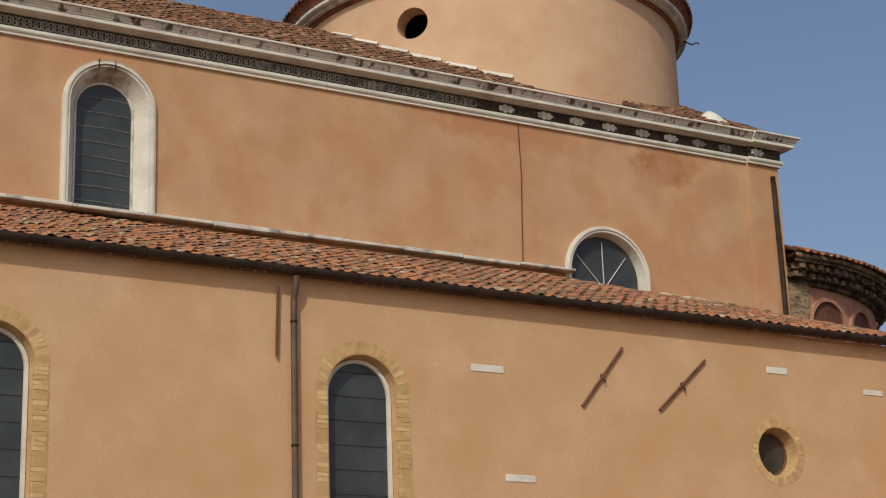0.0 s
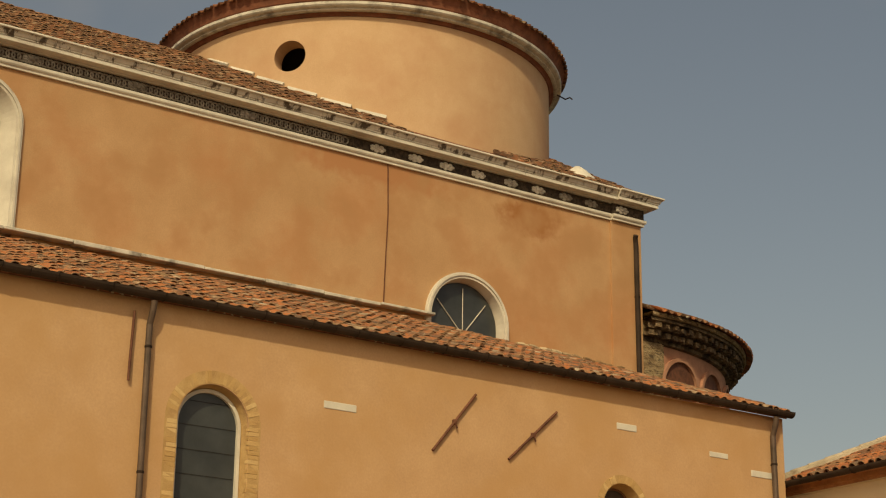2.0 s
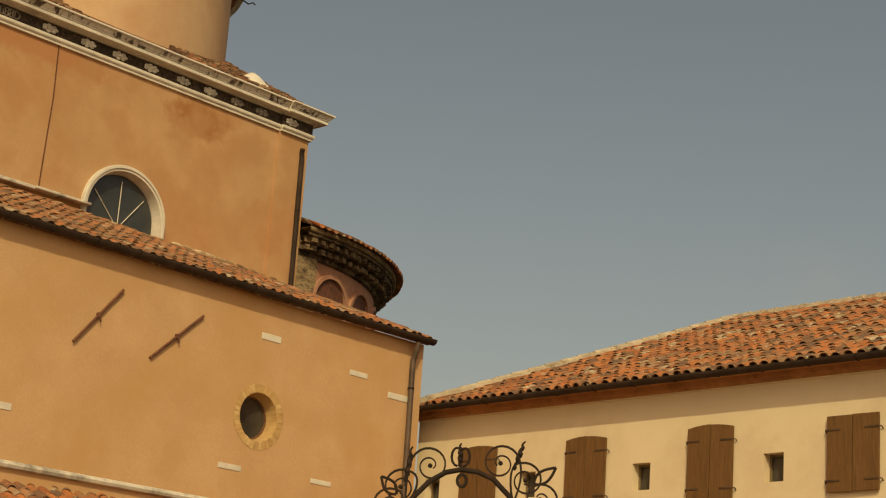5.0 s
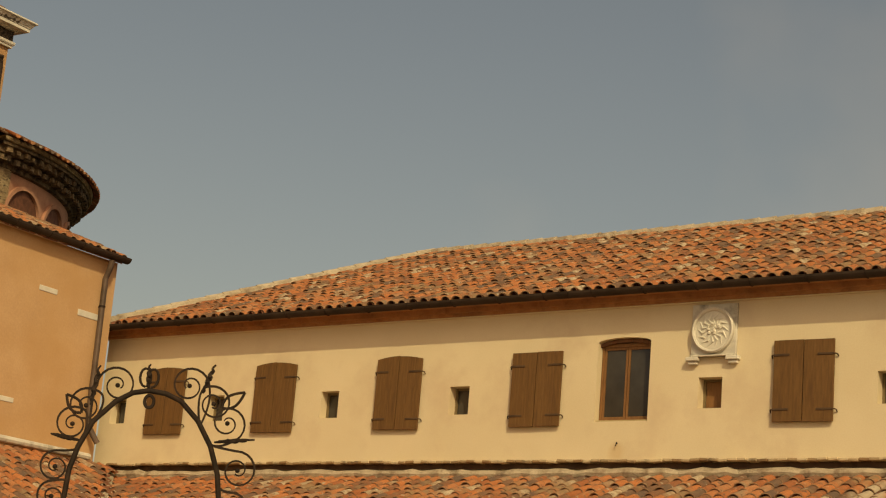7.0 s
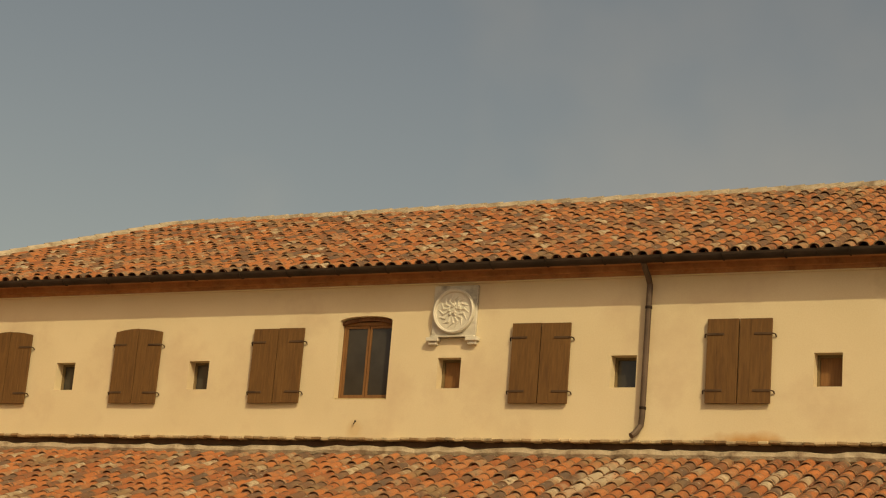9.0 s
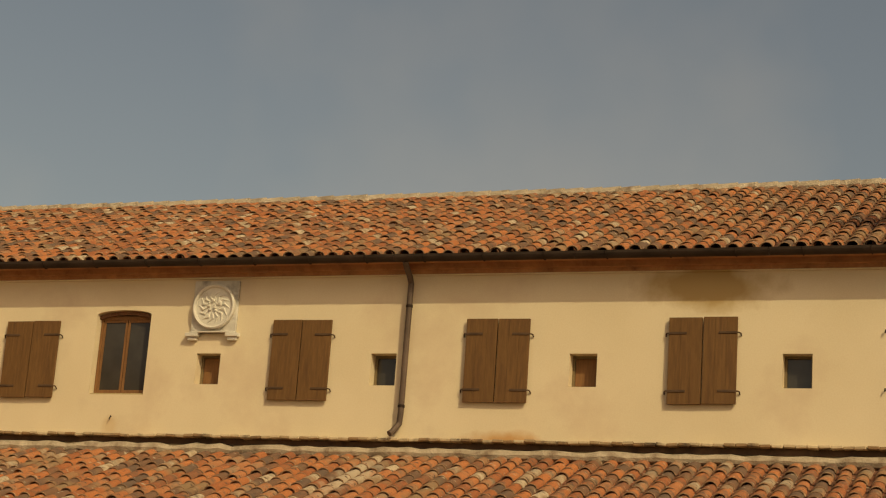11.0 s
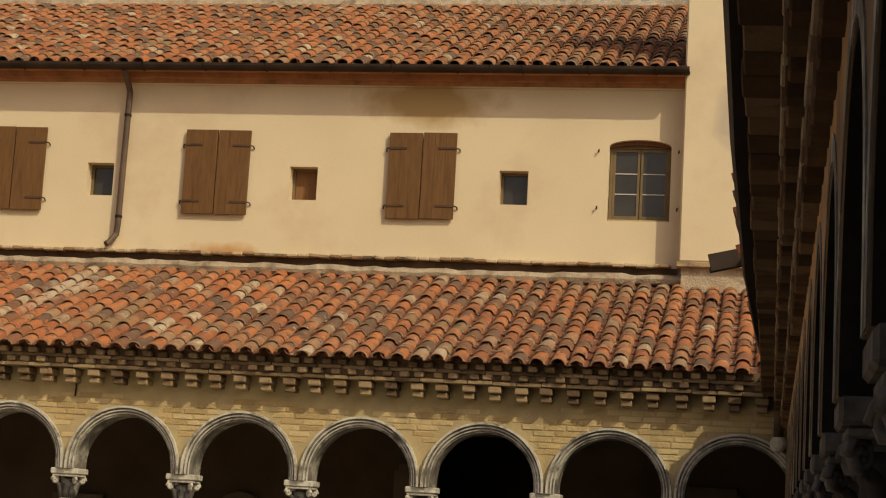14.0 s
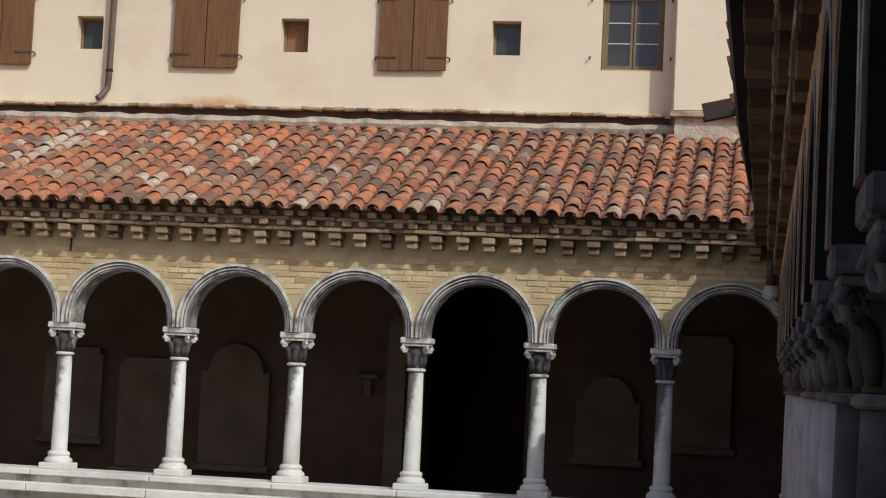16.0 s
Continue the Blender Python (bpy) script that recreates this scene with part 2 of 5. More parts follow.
M_JAMB = surface("orange_yellow_brick", ((0.1, (0.47, 0.30, 0.13)), (0.5, (0.55, 0.365, 0.17)), (0.9, (0.60, 0.43, 0.22))), 5, 0.92, 0.4, 60, (0.42, 0.26, 0.12), 2.4, "object", bump_dist=0.008)
M_JAMB_BED = surface("orange_lime_bed", ((0.3, (0.44, 0.28, 0.125)), (0.7, (0.53, 0.36, 0.175))), 5, 0.95, 0.5, 50, (0.33, 0.19, 0.09), 3.0)
# Slab stone darkened in its colour to carry the dimness of the walk.
M_MEMORIAL = surface("shade_dim_memorial_stone", ((0.3, (0.085, 0.064, 0.043)), (0.7, (0.135, 0.105, 0.073))), 2, 0.9, 0.3, 40, (0.12, 0.10, 0.08), 1.5)
M_BRICK = surface("yellow_brick", ((0.15, (0.39, 0.28, 0.135)), (0.5, (0.50, 0.375, 0.19)), (0.85, (0.56, 0.44, 0.24))), 4, 0.92, 0.6, 40, (0.33, 0.26, 0.14), 2.6, "object", bump_dist=0.012)
M_BRICK_I = surface("yellow_brick_many", ((0.15, (0.39, 0.28, 0.135)), (0.5, (0.50, 0.375, 0.19)), (0.85, (0.56, 0.44, 0.24))), 4, 0.92, 0.6, 40, (0.33, 0.26, 0.14), 2.6, "island", bump_dist=0.012)
M_MORTAR = surface("lime_mortar", ((0.3, (0.38, 0.295, 0.155)), (0.7, (0.49, 0.395, 0.22))), 4, 0.95, 0.4, 70, (0.38, 0.30, 0.18), 1.2)
M_CORBEL = surface("corbel_brick", ((0.1, (0.12, 0.078, 0.045)), (0.5, (0.235, 0.16, 0.09)), (0.9, (0.34, 0.25, 0.145))), 7, 0.92, 0.5, 50, (0.10, 0.07, 0.045), 4.0, "object", bump_dist=0.015)
M_WOOD = surface("brown_shutter_wood", ((0.3, (0.128, 0.064, 0.024)), (0.7, (0.172, 0.09, 0.035))), 6, 0.75, 0.3, 30, (0.10, 0.048, 0.02), 2.0, stretch=(6, 6, 0.7))
M_FRAME = surface("window_wood", ((0.3, (0.19, 0.09, 0.038)), (0.7, (0.27, 0.135, 0.058))), 6, 0.7, 0.3, 30, (0.16, 0.08, 0.04), 3.0, stretch=(6, 6, 0.8))
M_FRAME_GREY = surface("olive_window_wood", ((0.3, (0.16, 0.115, 0.06)), (0.7, (0.22, 0.165, 0.09))), 6, 0.7, 0.3, 30, (0.14, 0.10, 0.06), 3.0)
M_BEAM = surface("old_rafter_wood", ((0.3, (0.055, 0.032, 0.02)), (0.7, (0.115, 0.068, 0.04))), 6, 0.85, 0.4, 40, (0.04, 0.024, 0.016), 3.0)
M_IRON = surface("wrought_iron", ((0.3, (0.016, 0.011, 0.008)), (0.7, (0.036, 0.023, 0.016))), 9, 0.75, 0.3, 80, (0.06, 0.032, 0.02), 6, metal=0.1, spec=0.2)
M_RUST = surface("rust_and_niche_brown", ((0.3, (0.11, 0.045, 0.028)), (0.7, (0.18, 0.075, 0.045))), 9, 0.8, 0.3, 80, (0.07, 0.03, 0.02), 5)
M_PIPE = surface("brown_copper_pipe", ((0.3, (0.085, 0.06, 0.045)), (0.7, (0.15, 0.105, 0.08))), 3, 0.55, 0.15, 60, (0.06, 0.045, 0.035), 2.0, metal=0.25)
M_GUTTER = surface("dark_gutter", ((0.3, (0.026, 0.018, 0.013)), (0.7, (0.055, 0.037, 0.028))), 3, 0.75, 0.15, 50, spec=0.2)
M_GLASS = surface("dark_window_glass", ((0.3, (0.038, 0.034, 0.029)), (0.7, (0.062, 0.056, 0.047))), 2.5, 0.12, 0.05, 6, spec=0.5)
M_LEAD_GLASS = surface("grey_church_glass", ((0.3, (0.032, 0.037, 0.038)), (0.7, (0.055, 0.062, 0.063))), 2.0, 0.3, 0.25, 9, spec=0.5)
# Interior plaster: the gloom of the walk and rooms is painted into the colour.
M_DARK = surface("shade_dark_plaster", ((0.3, (0.052, 0.034, 0.022)), (0.7, (0.095, 0.063, 0.042))), 1.2, 0.95, 0.3, 30, (0.08, 0.06, 0.05), 0.8)
# Floors out of view, made pale to bounce light up under the eaves.
M_PAVE = surface("court_paving", ((0.3, (0.42, 0.37, 0.29)), (0.7, (0.54, 0.49, 0.40))), 1.5, 0.9, 0.3, 30, (0.32, 0.28, 0.21), 0.6)
M_GROUND = surface("ground_earth", ((0.3, (0.10, 0.10, 0.06)), (0.7, (0.17, 0.15, 0.10))), 0.3, 0.95, 0.3, 12)
M_LEDGE = surface("weathered_ledge", ((0.2, (0.27, 0.17, 0.09)), (0.8, (0.58, 0.47, 0.31))), 8, 0.9, 0.5, 40, (0.09, 0.065, 0.045), 4.0, "object")
M_FLASH = surface("brown_grey_mortar", ((0.3, (0.36, 0.295, 0.21)), (0.7, (0.54, 0.455, 0.34))), 5, 0.9, 0.6, 40, (0.20, 0.14, 0.095), 4.0, bump_dist=0.03)
M_RAW = surface("raw_old_brick", ((0.25, (0.17, 0.11, 0.06)), (0.5, (0.34, 0.245, 0.14)), (0.75, (0.50, 0.40, 0.25))), 6, 0.95, 0.9, 25, (0.10, 0.07, 0.045), 5.0, stretch=(1, 1, 2.5), bump_dist=0.05, stain_amount=(0.54, 0.64))
M_RAW_DARK = surface("raw_dark_brick", ((0.25, (0.085, 0.058, 0.036)), (0.5, (0.17, 0.118, 0.07)), (0.75, (0.28, 0.205, 0.125))), 7, 0.95, 0.9, 25, (0.05, 0.034, 0.022), 4.0, bump_dist=0.05, stain_amount=(0.48, 0.60))
M_BANDROSE = surface("rose_plaster", ((0.3, (0.40, 0.20, 0.13)), (0.7, (0.50, 0.27, 0.18))), 1.5, 0.9, 0.2, 40, (0.30, 0.14, 0.09), 1.2)



def shade_streaked(m, tone):
    """Paints shade and dark crust into a shaft's colour: under the capital, down its sunless side."""
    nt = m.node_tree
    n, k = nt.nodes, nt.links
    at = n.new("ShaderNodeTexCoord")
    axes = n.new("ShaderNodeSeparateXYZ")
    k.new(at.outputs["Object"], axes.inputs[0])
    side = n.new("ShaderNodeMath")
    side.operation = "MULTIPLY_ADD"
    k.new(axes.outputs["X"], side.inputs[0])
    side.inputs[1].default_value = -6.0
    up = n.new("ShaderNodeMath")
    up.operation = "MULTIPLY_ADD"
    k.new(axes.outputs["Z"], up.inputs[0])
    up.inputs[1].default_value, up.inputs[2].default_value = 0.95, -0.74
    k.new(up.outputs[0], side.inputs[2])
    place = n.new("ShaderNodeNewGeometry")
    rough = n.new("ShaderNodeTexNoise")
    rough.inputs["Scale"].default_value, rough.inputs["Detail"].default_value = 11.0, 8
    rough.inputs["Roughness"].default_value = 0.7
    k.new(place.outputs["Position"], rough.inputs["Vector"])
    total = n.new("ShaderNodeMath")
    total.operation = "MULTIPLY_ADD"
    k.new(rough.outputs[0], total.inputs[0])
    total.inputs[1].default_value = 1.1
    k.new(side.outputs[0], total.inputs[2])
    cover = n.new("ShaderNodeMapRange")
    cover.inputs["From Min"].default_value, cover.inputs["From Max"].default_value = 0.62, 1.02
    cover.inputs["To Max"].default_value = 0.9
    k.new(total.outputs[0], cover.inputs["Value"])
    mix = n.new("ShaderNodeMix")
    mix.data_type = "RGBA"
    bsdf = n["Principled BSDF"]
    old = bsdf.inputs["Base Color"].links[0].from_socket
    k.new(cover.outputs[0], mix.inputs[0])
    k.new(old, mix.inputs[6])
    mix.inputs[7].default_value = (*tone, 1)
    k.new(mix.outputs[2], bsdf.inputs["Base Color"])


# Main columns: the dim side and top are put into the shaft colour.
shade_streaked(M_SHAFT_STONE, (0.06, 0.052, 0.042))

# ---- building helpers ----


def part(name, bm, material, parent=None, label="", m=None, smooth=False):
    """Links a bmesh (or a ready mesh) as one mesh object under a thing or a part."""
    if isinstance(bm, bmesh.types.BMesh):
        bmesh.ops.recalc_face_normals(bm, faces=bm.faces)
        me = bpy.data.meshes.new(name)
        bm.to_mesh(me)
        bm.free()
    else:
        me = bm
    if not me.materials:
        me.materials.append(material)
    if smooth:
        me.polygons.foreach_set("use_smooth", [True] * len(me.polygons))
    ob = new(name, me)
    if parent:
        ob.parent = parent
    if m is not None:
        ob.matrix_basis = m
    if label:
        ob["label"] = label
    return ob


def thing(name, m, label, category, group="", kind=""):
    ob = new(name)
    ob.matrix_basis = m
    return tagged(ob, label, category, group, kind)


def box(bm, x0, x1, y0, y1, z0, z1, bevel=0.0):
    r = bmesh.ops.create_cube(bm, size=1.0)
    for v in r["verts"]:
        v.co = Vector((x0 + (v.co.x + 0.5) * (x1 - x0), y0 + (v.co.y + 0.5) * (y1 - y0), z0 + (v.co.z + 0.5) * (z1 - z0)))
    if bevel:
        es = {e for v in r["verts"] for e in v.link_edges}
        bmesh.ops.bevel(bm, geom=list(es), offset=bevel, segments=1, affect="EDGES", profile=0.5)
    return bm


def boxed(x0, x1, y0, y1, z0, z1, bevel=0.0):
    return box(bmesh.new(), x0, x1, y0, y1, z0, z1, bevel)


def lathe(bm, profile, segs=20, a0=0.0, a1=2 * math.pi, centre=(0, 0)):
    """Turns a (radius, height) profile about the upright axis."""
    closed = abs(a1 - a0 - 2 * math.pi) < 1e-6
    n = segs if closed else segs + 1
    rings = []
    for i in range(n):
        a = a0 + (a1 - a0) * i / segs
        rings.append([bm.verts.new((centre[0] + r * math.cos(a), centre[1] + r * math.sin(a), z)) for r, z in profile])
    for i in range(segs):
        p, q = rings[i], rings[(i + 1) % n]
        for j in range(len(profile) - 1):
            bm.faces.new((p[j], q[j], q[j + 1], p[j + 1]))
    return bm


def sweep(bm, pts, radius, segs=8, caps=True, flat=None):
    """A tube along points; radius a number or one for each point; flat=(width, depth) gives a bar of that section, flat in XZ."""
    pts = [Vector(p) for p in pts]
    rings = []
    for i, p in enumerate(pts):
        d = (pts[min(i + 1, len(pts) - 1)] - pts[max(i - 1, 0)]).normalized()
        side = d.cross(Vector((0, 1, 0)))
        if side.length < 0.1:
            side = d.cross(Vector((1, 0, 0)))
        side.normalize()
        up = side.cross(d).normalized()
        r = radius[i] if isinstance(radius, (list, tuple)) else radius
        if flat:
            w, t = flat[0] * r, flat[1] * r
            rings.append([bm.verts.new(p + side * a + up * b) for a, b in ((w, t), (-w, t), (-w, -t), (w, -t))])
        else:
            rings.append([bm.verts.new(p + side * (r * math.cos(2 * math.pi * s / segs)) + up * (r * math.sin(2 * math.pi * s / segs))) for s in range(segs)])
    n = len(rings[0])
    for a, b in zip(rings, rings[1:]):
        for s in range(n):
            bm.faces.new((a[s], a[(s + 1) % n], b[(s + 1) % n], b[s]))
    if caps:
        bm.faces.new(rings[0][::-1])
        bm.faces.new(rings[-1])
    return bm


def rect_loop(u0, u1, z0, z1):
    return [(u0, z0), (u1, z0), (u1, z1), (u0, z1)]


def arch_loop(uc, w, z0, zs, n=18, rise=None):
    """An opening w wide from z0 up to the springing zs, with a round (or flatter) head."""
    h = w / 2
    rise = h if rise is None else rise
    top = [(uc + h * math.cos(math.pi * i / n), zs + rise * math.sin(math.pi * i / n)) for i in range(n + 1)]
    return [(uc - h, z0), (uc + h, z0)] + top


def circle_loop(uc, zc, r, n=28):
    return [(uc + r * math.cos(2 * math.pi * i / n), zc + r * math.sin(2 * math.pi * i / n)) for i in range(n)]


def slab(outer, holes, thick, y0=0.0):
    """An upright panel in local X, Z with openings through it; Y is its depth."""
    bm = bmesh.new()
    edges, loops = [], []
    for loop in [outer] + holes:
        vs = [bm.verts.new((u, y0, z)) for u, z in loop]
        es = [bm.edges.new((vs[i], vs[(i + 1) % len(vs)])) for i in range(len(vs))]
        edges += es
        loops.append(vs)
    bmesh.ops.triangle_fill(bm, edges=edges, use_beauty=True, use_dissolve=False)
    front = list(bm.faces)
    back = {v: bm.verts.new((v.co.x, y0 + thick, v.co.z)) for v in list(bm.verts)}
    for fc in front:
        bm.faces.new([back[v] for v in reversed(fc.verts)])
    for vs in loops:
        for i in range(len(vs)):
            a, b = vs[i], vs[(i + 1) % len(vs)]
            bm.faces.new((a, b, back[b], back[a]))
    return bm


def ring(loop_out, loop_in, y0, y1):
    """A flat frame between two open or closed loops of equal length, from depth y0 to y1."""
    bm = bmesh.new()
    vo = [[bm.verts.new((u, y, z)) for u, z in loop_out] for y in (y0, y1)]
    vi = [[bm.verts.new((u, y, z)) for u, z in loop_in] for y in (y0, y1)]
    n = len(loop_out)
    for i in range(n):
        j = (i + 1) % n
        bm.faces.new((vo[0][i], vo[0][j], vi[0][j], vi[0][i]))
        bm.faces.new((vo[1][j], vo[1][i], vi[1][i], vi[1][j]))
        bm.faces.new((vo[0][j], vo[0][i], vo[1][i], vo[1][j]))
        bm.faces.new((vi[0][i], vi[0][j], vi[1][j], vi[1][i]))
    return bm


def frame_matrix(o, u, v):
    u, v = Vector(u).normalized(), Vector(v).normalized()
    w = u.cross(v)
    m = Matrix((u, v, w)).transposed().to_4x4()
    m.translation = o
    return m


# ---- roof tiles ----
PITCH, COURSE = 0.217, 0.295


def cover_tile(seg=6):
    """A tapered half-round clay tile, wide end down the slope, with thickness at its lower lip."""
    vs, fs = [], []
    for y, r, t in ((-0.05, 0.090, 0.0), (0.36, 0.073, 0.0), (-0.052, 0.090, 0.019), (0.29, 0.073, 0.018)):
        for i in range(seg + 1):
            a = math.pi * i / seg
            lift = 0.018 if y < 0 else 0.0
            vs.append(((r - t) * math.cos(a), y, (r - t) * math.sin(a) * 0.80 + lift))
    n = seg + 1
    for i in range(seg):
        fs.append((i, i + 1, n + i + 1, n + i))
        fs.append((2 * n + i + 1, 2 * n + i, 3 * n + i, 3 * n + i + 1))
        fs.append((i + 1, i, 2 * n + i, 2 * n + i + 1))
    return vs, fs


TILE_V, TILE_F = cover_tile()
TILE_MESHES = []
for k in range(4):
    me = bpy.data.meshes.new("tile")
    rr = random.Random(k)
    me.from_pydata([(x * (1 + 0.05 * rr.uniform(-1, 1)), y + 0.006 * rr.uniform(-1, 1), z + 0.004 * rr.uniform(-1, 1)) for x, y, z in TILE_V], [], TILE_F)
    me.polygons.foreach_set("use_smooth", [True] * len(me.polygons))
    me.materials.append(M_TILE)
    me.materials.append(M_LIP)
    me.polygons.foreach_set("material_index", [0, 0, 1] * (len(me.polygons) // 3))
    TILE_MESHES.append(me)


def tile_roof(owner, m, width, length, keep=lambda u, v: True, single=lambda u, v: False, seed=1, pitch=PITCH, warp=lambda u, v: 0.0, edge=lambda u: 0.0, clay=None):
    """Rows of clay tiles over a plane (local X along the eave, Y up the slope): cover tiles, and the channels between them."""
    rnd = random.Random(seed)
    tv = np.array(TILE_V)
    verts, faces, base = [], [], 0
    pv, pf, pb = [], [], 0
    cols, rows = int(width / pitch), int(length / COURSE)
    for c in range(cols + 1):
        u = c * pitch + rnd.uniform(-0.012, 0.012)
        for r in range(rows + 1):
            v = r * COURSE + rnd.uniform(-0.03, 0.03) + edge(u)
            if v > length - 0.25 or not keep(u, v):
                continue
            turn, lift, slip = rnd.uniform(-0.06, 0.06), rnd.uniform(0.004, 0.026), rnd.uniform(-0.025, 0.025)
            tilt = rnd.uniform(-0.03, 0.03)
            lift += warp(u, v)
            if single(u, v):
                ob = new("tile", TILE_MESHES[rnd.randrange(4)])
                ob.parent = owner
                ob.matrix_basis = m @ Matrix.Translation((u, v + slip, lift)) @ Euler((0, tilt, turn)).to_matrix().to_4x4()
            else:
                p = tv.copy()
                p[:, 0] *= 1 + rnd.uniform(-0.05, 0.05)
                q = p.copy()
                q[:, 0] = p[:, 0] - turn * p[:, 1] + u
                q[:, 1] = p[:, 1] + turn * p[:, 0] + v + slip
                q[:, 2] = p[:, 2] + lift - tilt * p[:, 0]
                verts.append(q)
                faces += [tuple(i + base for i in f) for f in TILE_F]
                base += len(TILE_V)
        for r in range(rows + 1):
            v = r * COURSE + 0.085
            if v > length - 0.1 or not keep(u + pitch / 2, v):
                continue
            n = 4
            for yy, zz in ((-0.13, 0.022), (0.24, 0.004)):
                for i in range(n + 1):
                    a = math.pi * (1 + i / n)
                    pv.append((u + pitch / 2 + 0.085 * math.cos(a), v + yy, warp(u, v) + 0.055 + zz + 0.055 * math.sin(a)))
            pf += [(pb + i, pb + i + 1, pb + n + 2 + i, pb + n + 1 + i) for i in range(n)]
            pb += 2 * (n + 1)
    if base:
        me = bpy.data.meshes.new("tile_field")
        me.from_pydata(np.concatenate(verts).tolist(), [], faces)
        me.materials.append(clay or M_TILE_I)
        me.materials.append(M_LIP)
        me.polygons.foreach_set("material_index", [0, 0, 1] * (len(me.polygons) // 3))
        tagged(part("tile_field", me, M_TILE_I, owner, m=m, smooth=True), kind="stuff")
    if pb:
        me = bpy.data.meshes.new("channel_tiles")
        me.from_pydata(pv, [], pf)
        tagged(part("channel_tiles", me, M_PAN, owner, m=m, smooth=True), kind="stuff")


def roof_slab(owner, m, loop, thick=0.10, material=None, name="roof_deck"):
    bm = bmesh.new()
    top = [bm.verts.new((u, v, 0)) for u, v in loop]
    low = [bm.verts.new((u, v, -thick)) for u, v in loop]
    bm.faces.new(top)
    bm.faces.new(low[::-1])
    for i in range(len(loop)):
        j = (i + 1) % len(loop)
        bm.faces.new((top[i], low[i], low[j], top[j]))
    return part(name, bm, material or M_PAN, owner, m=m)


# ---- ground ----
bm = bmesh.new()
bmesh.ops.create_grid(bm, x_segments=40, y_segments=40, size=1500)
tagged(part("ground", bm, M_GROUND), "brown earth ground reaching the horizon", "ground", kind="structure")
tagged(part("pavement", boxed(-20.2, 0.0, -4.0, 19.0, -0.2, 0.02), M_PAVE), "pale unseen court paving that bounces light upwards", "pavement", kind="structure")

# ---- the long wing behind the cloister ----
YW = 22.5
SQ = (-23.84, -21.43, -18.86, -16.22, -11.82, -9.11, -6.25, -3.42)        # small square openings
SHUT = (-22.62, -20.05, -17.41, -14.76, -10.36, -7.45, -4.64)            # shuttered windows
wing = [rect_loop(x - 0.19, x + 0.19, 5.90, 6.35) for x in SQ]
wing += [arch_loop(-13.27, 0.90, 5.74, 6.93, 10, 0.07), arch_loop(-1.79, 0.80, 5.72, 6.70, 10, 0.09)]
wall = part("wall_north", slab(rect_loop(-24.3, 3.6, 4.55, 7.68), wing, 0.45), M_WING, m=pose(0, YW, 0))
tagged(wall, "cream plastered upper wall with shuttered windows and stains", "wall", kind="structure")
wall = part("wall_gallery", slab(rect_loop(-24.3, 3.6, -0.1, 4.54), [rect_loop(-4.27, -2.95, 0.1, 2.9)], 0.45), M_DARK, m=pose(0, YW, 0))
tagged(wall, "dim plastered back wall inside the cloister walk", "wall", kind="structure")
tagged(part("wall_rear", boxed(-24.3, 3.6, 33.4, 33.8, -0.1, 7.7), M_WING), "plain rear wall of the long wing", "wall", kind="structure")
tagged(part("wall_east", boxed(3.62, 3.95, -4.0, 33.4, -0.1, 5.0), M_DARK), "plain back wall of the side cloister walk", "wall", kind="structure")
tagged(part("wall_south", boxed(-24.0, 3.6, -4.4, -4.0, -0.1, 3.6), M_WING), "plain cream wall closing the court", "wall", kind="structure")
tagged(part("gallery_floor", boxed(-24.0, 3.6, 19.0, YW, -0.2, 0.10), M_PAVE), "worn stone floor of the cloister walk", "floor", kind="structure")
tagged(part("side_gallery_floor", boxed(0.02, 3.6, -4.0, 18.98, -0.2, 0.10), M_PAVE), "worn stone floor of the side walk", "floor", kind="structure")

# eave band under the gutter: brick cove and a thin line
tagged(part("trim", boxed(-24.3, -1.25, YW - 0.03, YW, 7.445, 7.468), M_WING), "thin cream plaster line under the eave cove", "moulding", kind="structure")
bm = boxed(-24.3, -1.25, YW - 0.05, YW, 7.47, 7.52)
box(bm, -24.3, -1.25, YW - 0.12, YW, 7.52, 7.60)
box(bm, -24.3, -1.25, YW - 0.22, YW, 7.60, 7.66)
tagged(part("trim", bm, M_EAVE), "dark red brick cove under the wing eave", "cornice", kind="structure")

UP_RISE = (10.21 - 7.66) / (28.0 - 22.2)
up_v = Vector((0, 1, UP_RISE))
up_m = frame_matrix((-24.4, 22.2, 7.66), (1, 0, 0), up_v)
up_len = math.hypot(5.8, 5.8 * UP_RISE)
hip = lambda u, v: u > 0.5 + v * (3.0 / up_len)
upper_roof = thing("upper_roof", Matrix(), "old terracotta tiled roof with hipped end", "roof", kind="structure")
roof_slab(upper_roof, up_m, [(0, 0.0), (23.16, 0.0), (23.16, up_len), (3.3, up_len)], 0.08)
roof_slab(upper_roof, frame_matrix((4.0, 33.8, 7.66), (-1, 0, 0), (0, -1, UP_RISE)), [(0, 0), (28.4, 0), (25.1, up_len), (0, up_len)], 0.08)
# ridge capping tiles
bm = bmesh.new()
for i in range(60):
    x = -21.15 + i * 0.33
    sweep(bm, [(x, 28.0, 10.22), (x + 0.36, 28.0, 10.245)], 0.115, 8)
part("ridge_tiles", bm, M_FLASH, upper_roof, "pale mortared ridge tiles")
bm = bmesh.new()
for i in range(20):
    a = i / 20
    p = Vector((-24.3, 22.2, 7.70)).lerp(Vector((-21.15, 28.0, 10.24)), a)
    q = Vector((-24.3, 22.2, 7.70)).lerp(Vector((-21.15, 28.0, 10.24)), a + 0.06)
    sweep(bm, [p + Vector((0, 0, 0.02)), q], 0.10, 8)
part("hip_tiles", bm, M_FLASH, upper_roof, "pale mortared hip tiles")


